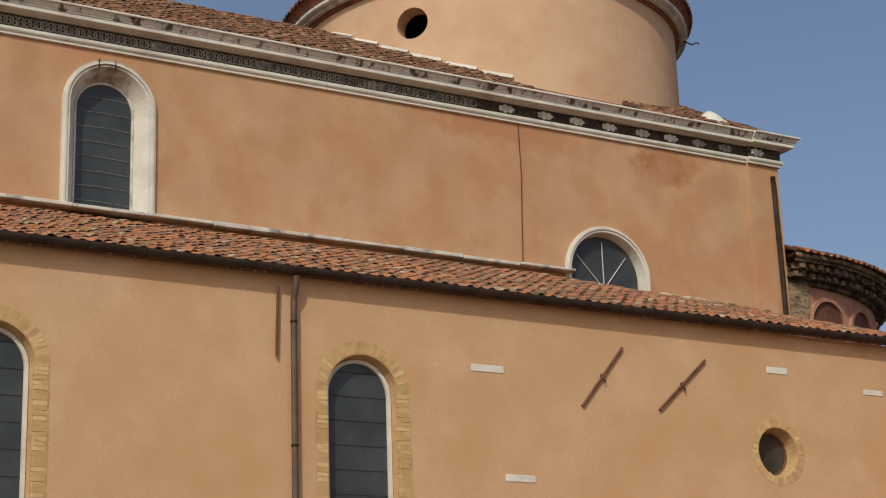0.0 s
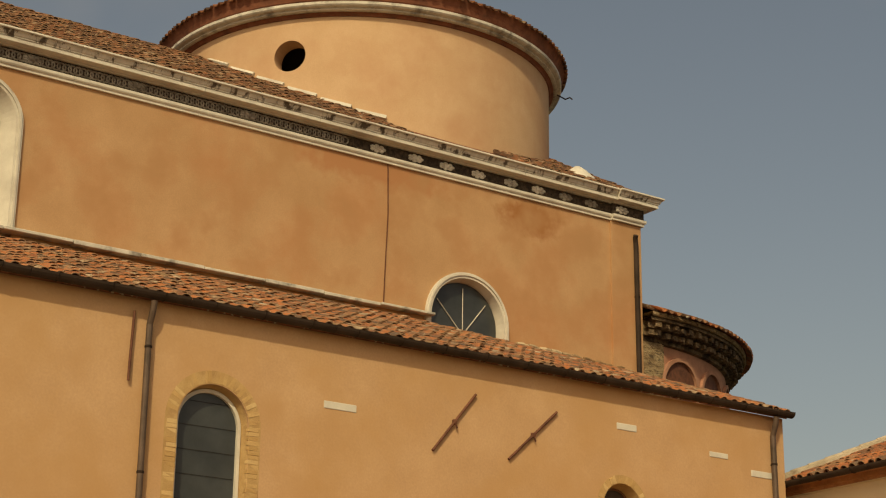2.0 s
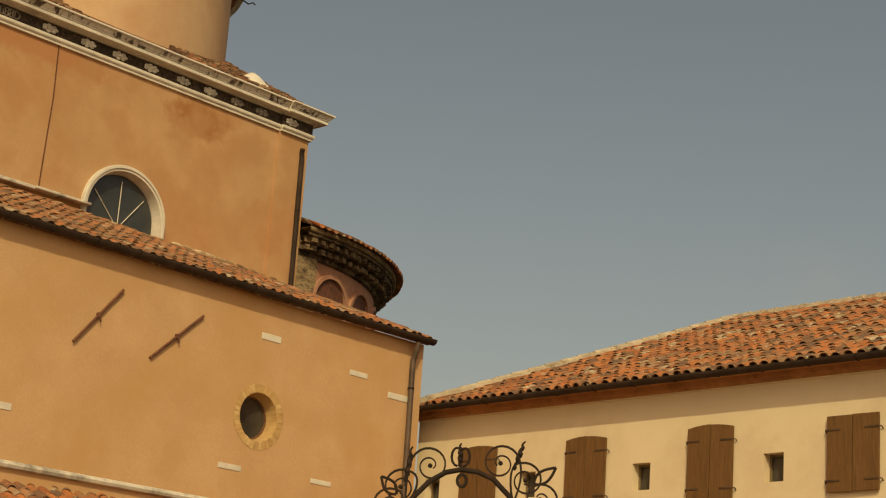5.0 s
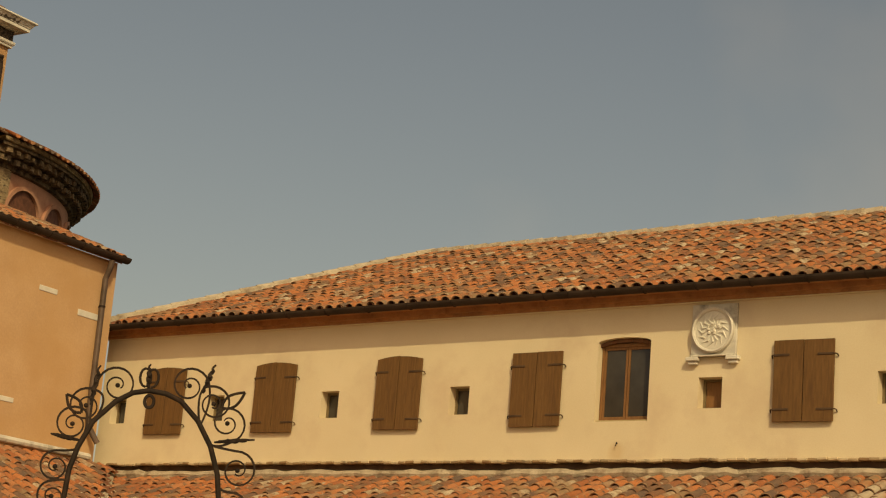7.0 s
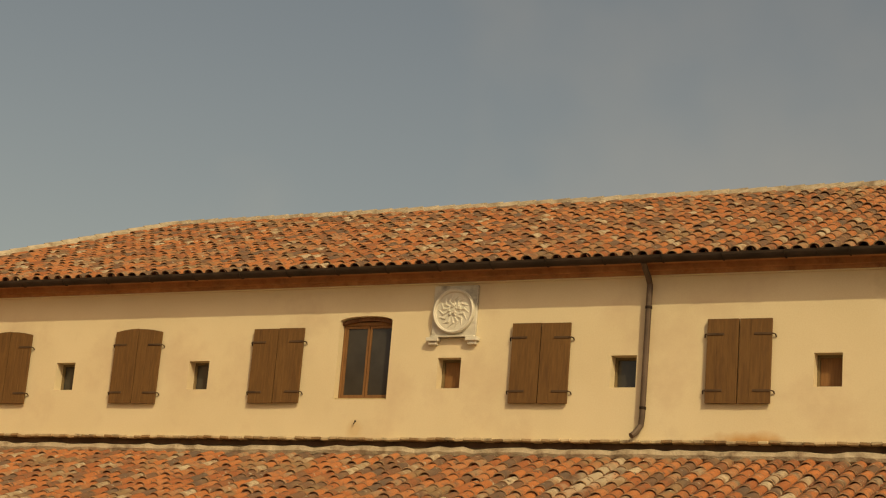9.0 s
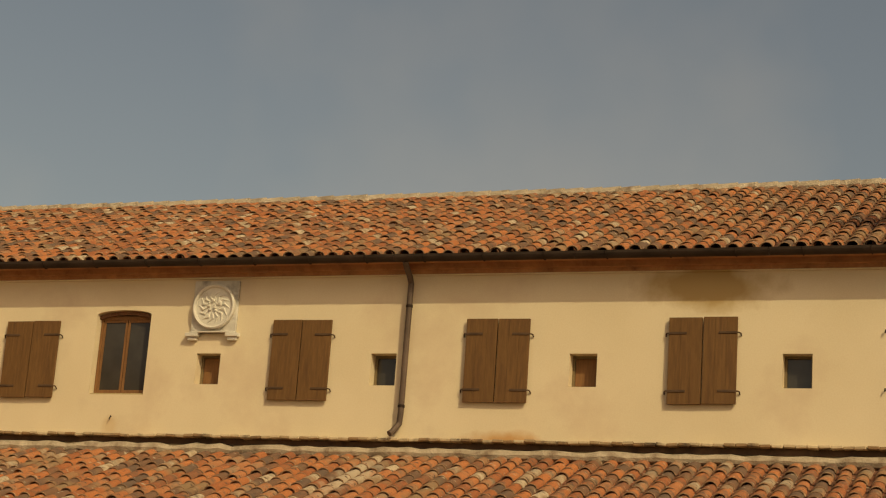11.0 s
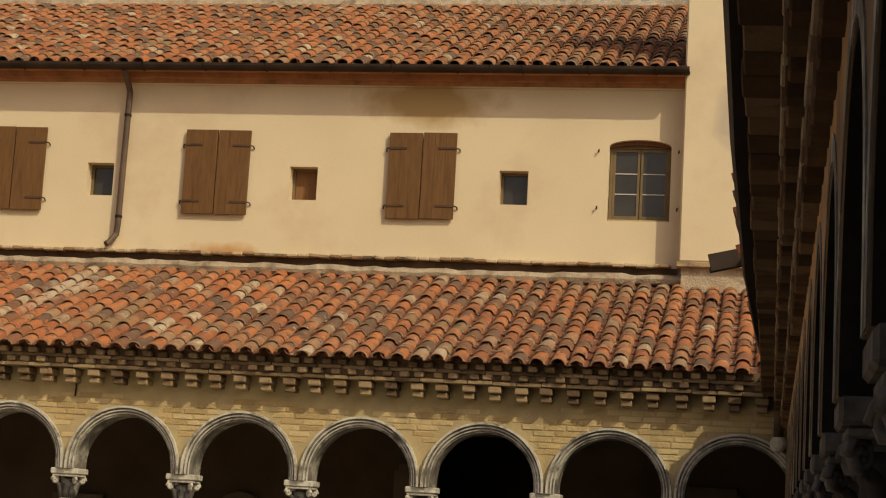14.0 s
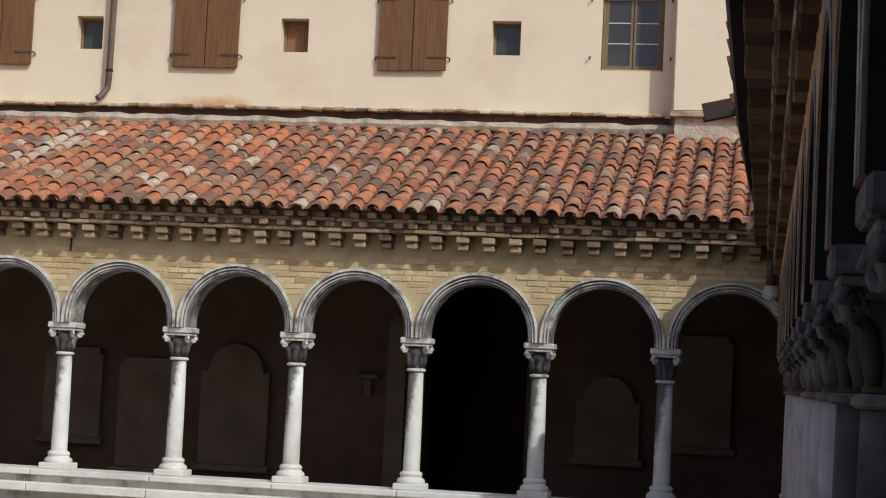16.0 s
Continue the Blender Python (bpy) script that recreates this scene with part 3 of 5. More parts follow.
def gutter_run(name, p, q, label, r=0.075):
    """A half-round hung gutter from p to q: lengths joined end to end, with iron brackets."""
    p, q = Vector(p), Vector(q)
    ob = thing(name, Matrix.Translation(p), label, "gutter")
    d = (q - p).normalized()
    side = d.cross(Vector((0, 0, 1))).normalized()
    total = (q - p).length
    count = max(1, round(total / 2.6))
    for s in range(count):
        bm = bmesh.new()
        rings = []
        for f in (s / count * total + 0.004, (s + 1) / count * total - 0.004):
            rings.append([bm.verts.new(d * f + side * (rr * math.cos(a)) + Vector((0, 0, rr * math.sin(a))))
                          for rr, seq in ((r, range(9)), (r * 0.88, range(8, -1, -1))) for a in [math.pi + math.pi * i / 8 for i in seq]])
        n = len(rings[0])
        for i in range(n):
            j = (i + 1) % n
            bm.faces.new((rings[0][i], rings[0][j], rings[1][j], rings[1][i]))
        bm.faces.new(rings[0])
        bm.faces.new(rings[1][::-1])
        part("gutter_length", bm, M_GUTTER, ob)
    for s in range(count * 3):
        f = (s + 0.5) / (count * 3) * total
        pts = [d * f + side * ((r + 0.006) * math.cos(a)) + Vector((0, 0, (r + 0.006) * math.sin(a))) for a in [math.pi + math.pi * i / 8 for i in range(9)]]
        part("bracket", sweep(bmesh.new(), pts, 0.007, 5), M_IRON, ob)
    return ob


gutter_run("gutter", (-24.35, 22.125, 7.65), (-1.17, 22.125, 7.65), "dark half-round gutter along the wing eave", 0.09)

# ---- the lean-to roof and arcade below the wing ----
LOW_RISE = (4.88 - 3.47) / (22.5 - 18.88)
low_v = Vector((0, 1, LOW_RISE))
low_len = math.hypot(3.62, 3.62 * LOW_RISE)
low_m = frame_matrix((-24.0, 18.92, 3.485), (1, 0, 0), low_v)
CS = math.sqrt(1 + LOW_RISE ** 2)
lower_roof = thing("lower_roof", Matrix(), "mottled terracotta tiled lean-to roof over the cloister walk", "roof", kind="structure")
roof_slab(lower_roof, low_m, [(3.46, 0.17), (23.9, 0.17), (27.4, low_len), (0.15, low_len)], 0.07)
side_m = frame_matrix((-0.12, 18.9, 3.47), (0, -1, 0), (1, 0, LOW_RISE))
side_edge = lambda u: 0.07 - 0.125 * min(1.0, max(0.0, u / 7.0)) + 0.045 * min(1.0, max(0.0, (u - 11.0) / 4.0))   # eave line bent to fit its outline in the camera's view
side_roof = thing("side_roof", Matrix(), "terracotta tiled lean-to roof over the side walk", "roof", kind="structure")
roof_slab(side_roof, side_m, [(-0.40, 0.10)] + [(u, side_edge(u)) for u in (1.5, 3.0, 5.0, 8.0, 11.5, 14.5, 18.0)] + [(23.0, 0), (23.0, 4.0), (-4.4, 4.0)], 0.05, M_BEAM)
# Added filler: keeps stray sun out of the gap between the two roofs.
part("valley_gap_filler", sweep(bmesh.new(), [(-0.08, 18.98, 3.38), (1.7, 20.75, 4.13), (3.75, 22.75, 4.92)], 0.09, 8), M_BEAM, side_roof)
west_m = frame_matrix((-20.26, -3.5, 3.47), (0, 1, 0), (-1, 0, 0.455))
west_roof = thing("west_roof", Matrix(), "terracotta tiled lean-to roof against the church", "roof", kind="structure")
roof_slab(west_roof, west_m, [(0, 0), (22.4, 0), (25.9, 3.90), (0, 3.90)], 0.07)
tagged(part("wall_west", boxed(-21.0, -20.7, -4.0, 19.2, 0.0, 3.3), M_MORTAR), "plain brick wall under the lean-to roof", "wall", kind="structure")

# brick wall over the arches
BAY = 1.378
COLX = [-1.04 - BAY * i for i in range(-1, 14)]
profile_pts = [(-20.4, 3.42), (-20.4, 2.14)]
for i in reversed(range(len(COLX) - 1)):
    c = (COLX[i] + COLX[i + 1]) / 2
    profile_pts += [(c - 0.60, 2.14), (c - 0.60, 2.20)]
    profile_pts += [(c - 0.60 * math.cos(math.pi * k / 20), 2.20 + 0.60 * math.sin(math.pi * k / 20)) for k in range(1, 20)]
    profile_pts += [(c + 0.60, 2.20), (c + 0.60, 2.14)]
profile_pts += [(0.75, 2.14), (0.75, 3.42)]
arcade_wall = part("arcade_wall", slab(profile_pts, [], 0.34), M_MORTAR, m=pose(0, 19.29, 0))
tagged(arcade_wall, "yellow brick arcade wall over round stone arches", "wall", kind="structure")


def arch_ring(name, steps, drop=0.06):
    """Rings of a moulded stone arch: outer and inner radius, front and back depth of each."""
    bm = bmesh.new()
    for ro, ri, y, y1 in steps:
        out = [(ro * math.cos(math.pi * k / 28), 0.0 + ro * math.sin(math.pi * k / 28)) for k in range(29)]
        inn = [(ri * math.cos(math.pi * k / 28), 0.0 + ri * math.sin(math.pi * k / 28)) for k in range(29)]
        out, inn = [(ro, -drop)] + out + [(-ro, -drop)], [(ri, -drop)] + inn + [(-ri, -drop)]
        vo = [[bm.verts.new((u, yy, z)) for u, z in out] for yy in (y, y1)]
        vi = [[bm.verts.new((u, yy, z)) for u, z in inn] for yy in (y, y1)]
        for i in range(len(out) - 1):
            bm.faces.new((vo[0][i], vo[0][i + 1], vi[0][i + 1], vi[0][i]))
            bm.faces.new((vo[1][i + 1], vo[1][i], vi[1][i], vi[1][i + 1]))
            bm.faces.new((vo[0][i + 1], vo[0][i], vo[1][i], vo[1][i + 1]))
            bm.faces.new((vi[0][i], vi[0][i + 1], vi[1][i + 1], vi[1][i]))
        for e in (0, len(out) - 1):
            bm.faces.new((vo[0][e], vi[0][e], vi[1][e], vo[1][e]))
    me = bpy.data.meshes.new(name)
    bmesh.ops.recalc_face_normals(bm, faces=bm.faces)
    bm.to_mesh(me)
    bm.free()
    return me


RING_STEPS = ((0.676, 0.652, -0.060, 0.10), (0.632, 0.618, -0.036, 0.10), (0.600, 0.588, -0.010, 0.10))
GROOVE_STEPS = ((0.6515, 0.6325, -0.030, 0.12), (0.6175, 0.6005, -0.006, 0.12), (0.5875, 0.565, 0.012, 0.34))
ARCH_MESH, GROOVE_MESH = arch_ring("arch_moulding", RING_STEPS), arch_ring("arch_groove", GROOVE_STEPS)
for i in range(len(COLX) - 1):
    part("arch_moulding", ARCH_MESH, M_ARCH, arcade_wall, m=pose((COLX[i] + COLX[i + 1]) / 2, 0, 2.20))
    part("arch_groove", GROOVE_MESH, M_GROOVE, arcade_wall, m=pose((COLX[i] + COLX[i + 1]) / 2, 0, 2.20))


def column(m, label, group, stones):
    """A slim stone column: moulded base, tapered shaft, leafed capital with corner scrolls, square slab on top."""
    M_BASE, M_SHAFT, M_CAP, M_TOP = stones
    col = thing("column", m, label, "column", group)
    bm = boxed(-0.17, 0.17, -0.17, 0.17, 0.0, 0.07, bevel=0.008)
    lathe(bm, [(0.155, 0.07), (0.16, 0.09), (0.152, 0.115), (0.128, 0.13), (0.118, 0.15), (0.128, 0.165), (0.125, 0.185), (0.10, 0.205), (0.0, 0.205)], 20)
    part("base", bm, M_BASE, col)
    bm = bmesh.new()
    lathe(bm, [(0.093, 0.20), (0.093, 0.35), (0.091, 0.8), (0.083, 1.305), (0.0, 1.305)], 20)
    part("shaft", bm, M_SHAFT, col, smooth=True)
    bm = bmesh.new()
    lathe(bm, [(0.0, 1.344), (0.082, 1.344), (0.084, 1.41), (0.094, 1.48), (0.118, 1.56), (0.0, 1.56)], 16)
    for q in range(8):
        a = q * math.pi / 4
        d = Vector((math.cos(a), math.sin(a), 0))
        r1 = 0.132 if q % 2 else 0.105
        pts = [d * 0.080 + Vector((0, 0, 1.36)), d * 0.090 + Vector((0, 0, 1.42)), d * (r1 - 0.02) + Vector((0, 0, 1.49)), d * (r1 + 0.012) + Vector((0, 0, 1.515)), d * (r1 + 0.016) + Vector((0, 0, 1.495))]
        sweep(bm, pts, [0.022, 0.030, 0.028, 0.02, 0.010], 6)
    cap = part("capital", bm, M_CAP, col, "carved weathered capital", smooth=True)
    bm = bmesh.new()
    for sx in (-1, 1):
        for sy in (-1, 1):
            spiral = []
            for k in range(15):
                a, rr = k * 0.75, 0.044 * (1 - k / 17)
                spiral.append(Vector((sx * 0.118, sy * 0.118, 1.545)) + Vector((sx * 0.707, sy * 0.707, 0)) * (rr * math.cos(a)) + Vector((0, 0, rr * math.sin(a))))
            sweep(bm, spiral, 0.017, 6)
    part("scroll", bm, M_TOP, cap, smooth=True)
    part("neck_ring", lathe(bmesh.new(), [(0.0, 1.306), (0.092, 1.306), (0.107, 1.314), (0.107, 1.33), (0.092, 1.342), (0.0, 1.342)], 20), M_TOP, col)
    bm = boxed(-0.148, 0.148, -0.148, 0.148, 1.585, 1.612, bevel=0.006)
    box(bm, -0.166, 0.166, -0.166, 0.166, 1.614, 1.68, bevel=0.01)
    part("abacus", bm, M_TOP, col)
    return col


first = column(pose(COLX[0], 19.45, 0.46), "slender grey-white stone column with carved capital", "columns of the cloister arcade", (M_STONE_CLEAN, M_SHAFT_STONE, M_BLACK_CAPITAL, M_ARCH))
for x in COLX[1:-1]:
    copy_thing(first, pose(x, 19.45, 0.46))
SIDE_Y = [19.45 - BAY * n for n in range(1, 17)]
shaded = column(pose(0.31, SIDE_Y[0], 0.41, 0, 0, 90), "grey stone column with carved capital, shade in its colour", "columns of the side arcade", (M_SHADE_STONE, M_GREY_SHAFT, M_SHADE_STONE, M_SHADE_STONE))
brown = column(pose(0.31, SIDE_Y[9], 0.41, 0, 0, 90), "dark brown stone column with carved capital in shade", "columns of the side arcade", (M_BROWN_SHAFT, M_BROWN_SHAFT, M_BROWN_SHAFT, M_SHADE_STONE))
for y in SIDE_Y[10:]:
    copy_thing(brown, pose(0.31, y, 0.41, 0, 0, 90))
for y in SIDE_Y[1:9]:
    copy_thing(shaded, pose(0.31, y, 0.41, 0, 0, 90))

# low wall and sill under the columns
bm = boxed(-20.4, 0.37, 19.27, 19.63, 0.0, 0.385)
tagged(part("low_wall", bm, M_STONE), "low wall under the arcade columns", "low wall", kind="structure")
sill = thing("sill", pose(0, 0, 0), "pale stone sill under the arcade columns", "sill", kind="structure")
for i in range(14):
    x = 0.35 - 1.42 * i
    part("sill_stone", boxed(x - 1.412, x, 19.19, 19.71, 0.39, 0.46, bevel=0.01), M_STONE_CLEAN, sill)
    part("sill_stone", boxed(x - 1.412, x, 19.10, 19.26, 0.21, 0.31, bevel=0.01), M_STONE_CLEAN, sill)
tagged(part("side_low_wall", boxed(0.13, 0.49, -4.0, 19.26, 0.0, 0.405), M_STONE), "low stone wall under the side columns", "low wall", kind="structure")

# side arcade wall
pp = [(-4.0, 3.42), (-4.0, 2.09)]
ys = sorted(SIDE_Y) + [19.45]
for a, b in zip(ys, ys[1:]):
    c = (a + b) / 2
    pp += [(c - 0.60, 2.09), (c - 0.60, 2.20)]
    pp += [(c - 0.60 * math.cos(math.pi * k / 20), 2.20 + 0.60 * math.sin(math.pi * k / 20)) for k in range(1, 20)]
    pp += [(c + 0.60, 2.20), (c + 0.60, 2.09)]
pp += [(19.28, 2.09), (19.28, 3.42)]
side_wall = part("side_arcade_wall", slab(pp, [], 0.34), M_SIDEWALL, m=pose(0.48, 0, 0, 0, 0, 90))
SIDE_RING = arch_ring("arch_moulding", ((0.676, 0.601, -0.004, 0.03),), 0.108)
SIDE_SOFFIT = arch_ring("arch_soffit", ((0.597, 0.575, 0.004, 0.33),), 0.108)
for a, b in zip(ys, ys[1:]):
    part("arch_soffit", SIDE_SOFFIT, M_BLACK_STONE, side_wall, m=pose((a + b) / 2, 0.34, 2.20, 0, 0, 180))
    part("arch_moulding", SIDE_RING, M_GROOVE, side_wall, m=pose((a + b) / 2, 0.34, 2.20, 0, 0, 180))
tagged(side_wall, "shaded brick arcade wall of the side walk", "wall", kind="structure")

# ---- corbelled brick eaves ----


def block_mesh(name, *boxes):
    bm = bmesh.new()
    for b in boxes:
        box(bm, *b)
    me = bpy.data.meshes.new(name)
    bm.to_mesh(me)
    bm.free()
    return me


def corbel_block():
    return block_mesh("corbel", (-0.060, 0.060, -0.20, 0.0, -0.012, 0.050, 0.010), (-0.072, 0.072, -0.245, 0.0, 0.066, 0.140, 0.010), (-0.05, 0.05, -0.16, 0.0, 0.051, 0.065))


def dentil_block():
    return block_mesh("dentil", (-0.052, 0.052, -0.30, 0.0, 0.0, 0.062, 0.010))


def course_block():
    return block_mesh("course_brick", (-0.132, 0.132, -0.03, 0.12, 0.0, 0.040, 0.006))


CORBEL, DENTIL, COURSE_B = corbel_block(), dentil_block(), course_block()


def corbel_eave(name, m, width, label, material, step=0.287):
    """Brick eave: stepped corbels, a string course, dentils, and a top course; local X along the wall, Y into it."""
    ob = thing(name, m, label, "cornice", kind="structure")
    rnd = random.Random(5)
    part("core", boxed(0, width, -0.20, 0.02, 0.19, 0.40), M_CORBEL, ob)
    course = COURSE_B
    for i in range(int(width / 0.268)):
        part("course_brick", course, material, ob, m=pose(0.134 + i * 0.268, -0.24 + rnd.uniform(-0.012, 0.012), 0.147 + rnd.uniform(-0.004, 0.004), 0, rnd.uniform(-0.8, 0.8), rnd.uniform(-1.5, 1.5)))
        part("course_brick", course, material, ob, m=pose(0.05 + i * 0.268, -0.22 + rnd.uniform(-0.02, 0.02), 0.262 + rnd.uniform(-0.004, 0.004), 0, rnd.uniform(-0.8, 0.8), rnd.uniform(-1.5, 1.5)))
    for i in range(int(width / step)):
        part("corbel", CORBEL, material, ob, m=pose(0.1 + i * step + rnd.uniform(-0.012, 0.012), 0, rnd.uniform(-0.006, 0)))
    for i in range(int(width / step * 1.5)):
        part("dentil", DENTIL, material, ob, m=pose(0.05 + i * step / 1.5 + rnd.uniform(-0.014, 0.014), rnd.uniform(-0.015, 0.04), 0.198, 0, rnd.uniform(-2, 2), rnd.uniform(-4, 4)))
        part("dentil", DENTIL, material, ob, m=pose(0.05 + (i + 0.5) * step / 1.5 + rnd.uniform(-0.014, 0.014), rnd.uniform(-0.03, 0.02), 0.304, 0, rnd.uniform(-2, 2), rnd.uniform(-4, 4)))
    return ob


corbel_eave("brick_cornice", pose(-14.0, 19.29, 3.12), 14.2, "corbelled brick cornice under the lean-to roof", M_CORBEL)


def side_cornice(m, width, label, step=0.30):
    """Brick eave of the side walk: two rows of dentils, each under a string course, and a flat top course."""
    ob = thing("brick_cornice", m, label, "cornice", kind="structure")
    r = random.Random(15)
    low = block_mesh("dentil", (-0.075, 0.075, -0.065, 0.02, 0.0, 0.085, 0.008))
    high = block_mesh("dentil", (-0.075, 0.075, -0.135, 0.02, 0.0, 0.085, 0.008))
    string = block_mesh("course_brick", (-0.131, 0.131, -0.07, 0.0, 0.0, 0.034, 0.005))
    top = block_mesh("top_brick", (-0.147, 0.147, -0.27, 0.0, 0.0, 0.055, 0.006))
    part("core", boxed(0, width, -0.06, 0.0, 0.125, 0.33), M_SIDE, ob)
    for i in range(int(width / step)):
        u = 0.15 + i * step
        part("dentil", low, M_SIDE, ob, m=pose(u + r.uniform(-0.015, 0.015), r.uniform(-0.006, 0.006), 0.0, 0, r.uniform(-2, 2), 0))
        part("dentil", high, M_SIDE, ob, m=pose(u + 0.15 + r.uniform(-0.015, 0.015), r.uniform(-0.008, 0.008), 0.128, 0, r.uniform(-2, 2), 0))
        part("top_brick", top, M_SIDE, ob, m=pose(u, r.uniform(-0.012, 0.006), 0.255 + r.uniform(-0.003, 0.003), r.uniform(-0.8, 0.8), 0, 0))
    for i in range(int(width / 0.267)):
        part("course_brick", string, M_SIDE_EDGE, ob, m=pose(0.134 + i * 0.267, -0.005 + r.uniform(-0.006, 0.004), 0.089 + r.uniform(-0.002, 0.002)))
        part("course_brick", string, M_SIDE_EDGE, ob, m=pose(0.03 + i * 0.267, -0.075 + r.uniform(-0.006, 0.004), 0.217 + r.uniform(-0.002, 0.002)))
    return ob


side_cornice(pose(0.14, 19.0, 2.95, 0, 0, -90) @ Matrix.Diagonal((1, 1, 1.25, 1)), 18.0, "shaded brick cornice of the side walk with two dentil rows")

# ---- church: frame with X along its wall, Y into it ----
CH = Matrix.Translation((-23.85, 22.0, 0)) @ pose(0, 0, 0, 0, 0, 93.3)


def at_church(u, d, z, rz=0):
    return CH @ pose(u, d, z, 0, 0, rz)


AISLE_WIN = (-11.575, -17.035)
holes = [arch_loop(c, 1.16, 3.6, 7.155) for c in AISLE_WIN] + [circle_loop(-3.83, 6.75, 0.42)]
aisle = part("aisle_wall", slab(rect_loop(-22.0, 0.05, -0.1, 8.80), holes, 0.5), M_AISLE, m=CH)
tagged(aisle, "salmon plastered church aisle wall with arched windows", "wall", kind="structure")
tagged(part("aisle_end_wall", boxed(-0.45, 0.05, 0.502, 5.0, -0.1, 8.9), M_AISLE, m=CH), "plain salmon end wall of the aisle", "wall", kind="structure")
holes = [arch_loop(-13.785, 1.62, 10.9, 13.02), arch_loop(-3.48, 1.98, 10.5, 11.12)]
clere = part("clerestory_wall", slab(rect_loop(-22.0, 1.11, 8.0, 14.2), holes, 0.6), M_CLERE, m=at_church(0, 5.0, 0))
tagged(clere, "ochre plastered clerestory wall of the church", "wall", kind="structure")
tagged(part("clerestory_end_wall", boxed(0.55, 1.11, 5.602, 15.0, 0, 14.9), M_CLERE, m=CH), "plain ochre end wall of the church", "wall", kind="structure")
tagged(part("church_far_wall", boxed(-22.0, 0.54, 14.6, 15.0, 0, 14.9), M_CLERE, m=CH), "plain far wall of the church", "wall", kind="structure")

AISLE_RISE = (10.93 - 8.85) / 5.17
aisle_len = math.hypot(5.17, 5.17 * AISLE_RISE)
aisle_m = CH @ frame_matrix((-22.0, -0.17, 8.85), (1, 0, 0), (0, 1, AISLE_RISE))
aisle_roof = thing("aisle_roof", Matrix(), "orange terracotta tiled roof of the church aisle", "roof", kind="structure")
aisle_warp = lambda u, v: -0.24 * min(1.0, max(0.0, (u - 16.8) / 6.2)) * v / aisle_len
roof_slab(aisle_roof, aisle_m, [(0, 0), (17.0, 0), (17.0, aisle_len), (0, aisle_len)], 0.09)
bm = bmesh.new()
grid = [[bm.verts.new((u, v, aisle_warp(u, v) - t)) for u, v in ((17.01, 0), (19.5, 0), (22.02, 0), (23.0, aisle_len), (19.5, aisle_len), (17.01, aisle_len))] for t in (0.0, 0.09)]
for g in grid:
    bm.faces.new((g[0], g[1], g[4], g[5]))
    bm.faces.new((g[1], g[2], g[3], g[4]))
for a in range(6):
    b = (a + 1) % 6
    bm.faces.new((grid[0][a], grid[0][b], grid[1][b], grid[1][a]))
part("roof_deck", bm, M_PAN, aisle_roof, m=aisle_m)
p, q = CH @ Vector((-22.0, -0.195, 8.88)), CH @ Vector((0.12, -0.18, 8.88))
gutter_run("gutter", p, q, "dark half-round gutter along the church aisle eave", 0.10)

NAVE_RISE = 0.56
nave_len = math.hypot(5.56, 5.56 * NAVE_RISE)
nave_m = CH @ frame_matrix((-22.0, 4.74, 14.63), (1, 0, 0), (0, 1, NAVE_RISE))
nave_roof = thing("nave_roof", Matrix(), "dark-toned terracotta tiled roof of the church nave", "roof", kind="structure")
roof_slab(nave_roof, nave_m, [(0, 0), (23.3, 0), (23.3, nave_len), (0, nave_len)], 0.09)
back_m = CH @ frame_matrix((1.3, 15.86, 14.63), (-1, 0, 0), (0, -1, NAVE_RISE))
roof_slab(nave_roof, back_m, [(0, 0), (23.3, 0), (23.3, nave_len), (0, nave_len)], 0.09)

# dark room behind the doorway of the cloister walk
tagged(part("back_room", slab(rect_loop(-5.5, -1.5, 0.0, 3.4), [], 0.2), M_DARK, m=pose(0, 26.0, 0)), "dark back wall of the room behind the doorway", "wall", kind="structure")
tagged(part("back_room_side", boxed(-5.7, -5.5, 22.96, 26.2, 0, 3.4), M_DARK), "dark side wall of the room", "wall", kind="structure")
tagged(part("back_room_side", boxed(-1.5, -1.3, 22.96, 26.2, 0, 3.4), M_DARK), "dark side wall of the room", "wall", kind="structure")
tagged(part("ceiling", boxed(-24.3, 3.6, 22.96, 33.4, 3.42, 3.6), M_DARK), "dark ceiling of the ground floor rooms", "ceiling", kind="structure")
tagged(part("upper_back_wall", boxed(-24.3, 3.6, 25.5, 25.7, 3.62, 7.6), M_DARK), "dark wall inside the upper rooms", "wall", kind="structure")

# ---- church: crowning cornice ----
cornice = thing("stone_cornice", CH, "white stone cornice with dark carved frieze on the clerestory", "cornice", kind="structure")


def mitred(path, profile):
    """A moulding of (projection, height) points run along a plan path, mitred where the path turns to the back."""
    bm = bmesh.new()
    rows = []
    for i, (u, d) in enumerate(path):
        ways = []
        for p, q in ((path[i - 1], path[i]) if i else (None, None), (path[i], path[i + 1]) if i + 1 < len(path) else (None, None)):
            if p:
                w = (Vector(q) - Vector(p)).normalized()
                ways.append(Vector((w.y, -w.x)))
        out = ways[0] if len(ways) == 1 else (ways[0] + ways[1])
        rows.append([bm.verts.new((u + out.x * e, d + out.y * e, z)) for e, z in profile])
    for a, b in zip(rows, rows[1:]):
        for j in range(len(profile)):
            k = (j + 1) % len(profile)
            bm.faces.new((a[j], b[j], b[k], a[k]))
    bm.faces.new(rows[0][::-1])
    bm.faces.new(rows[-1])
    return bm


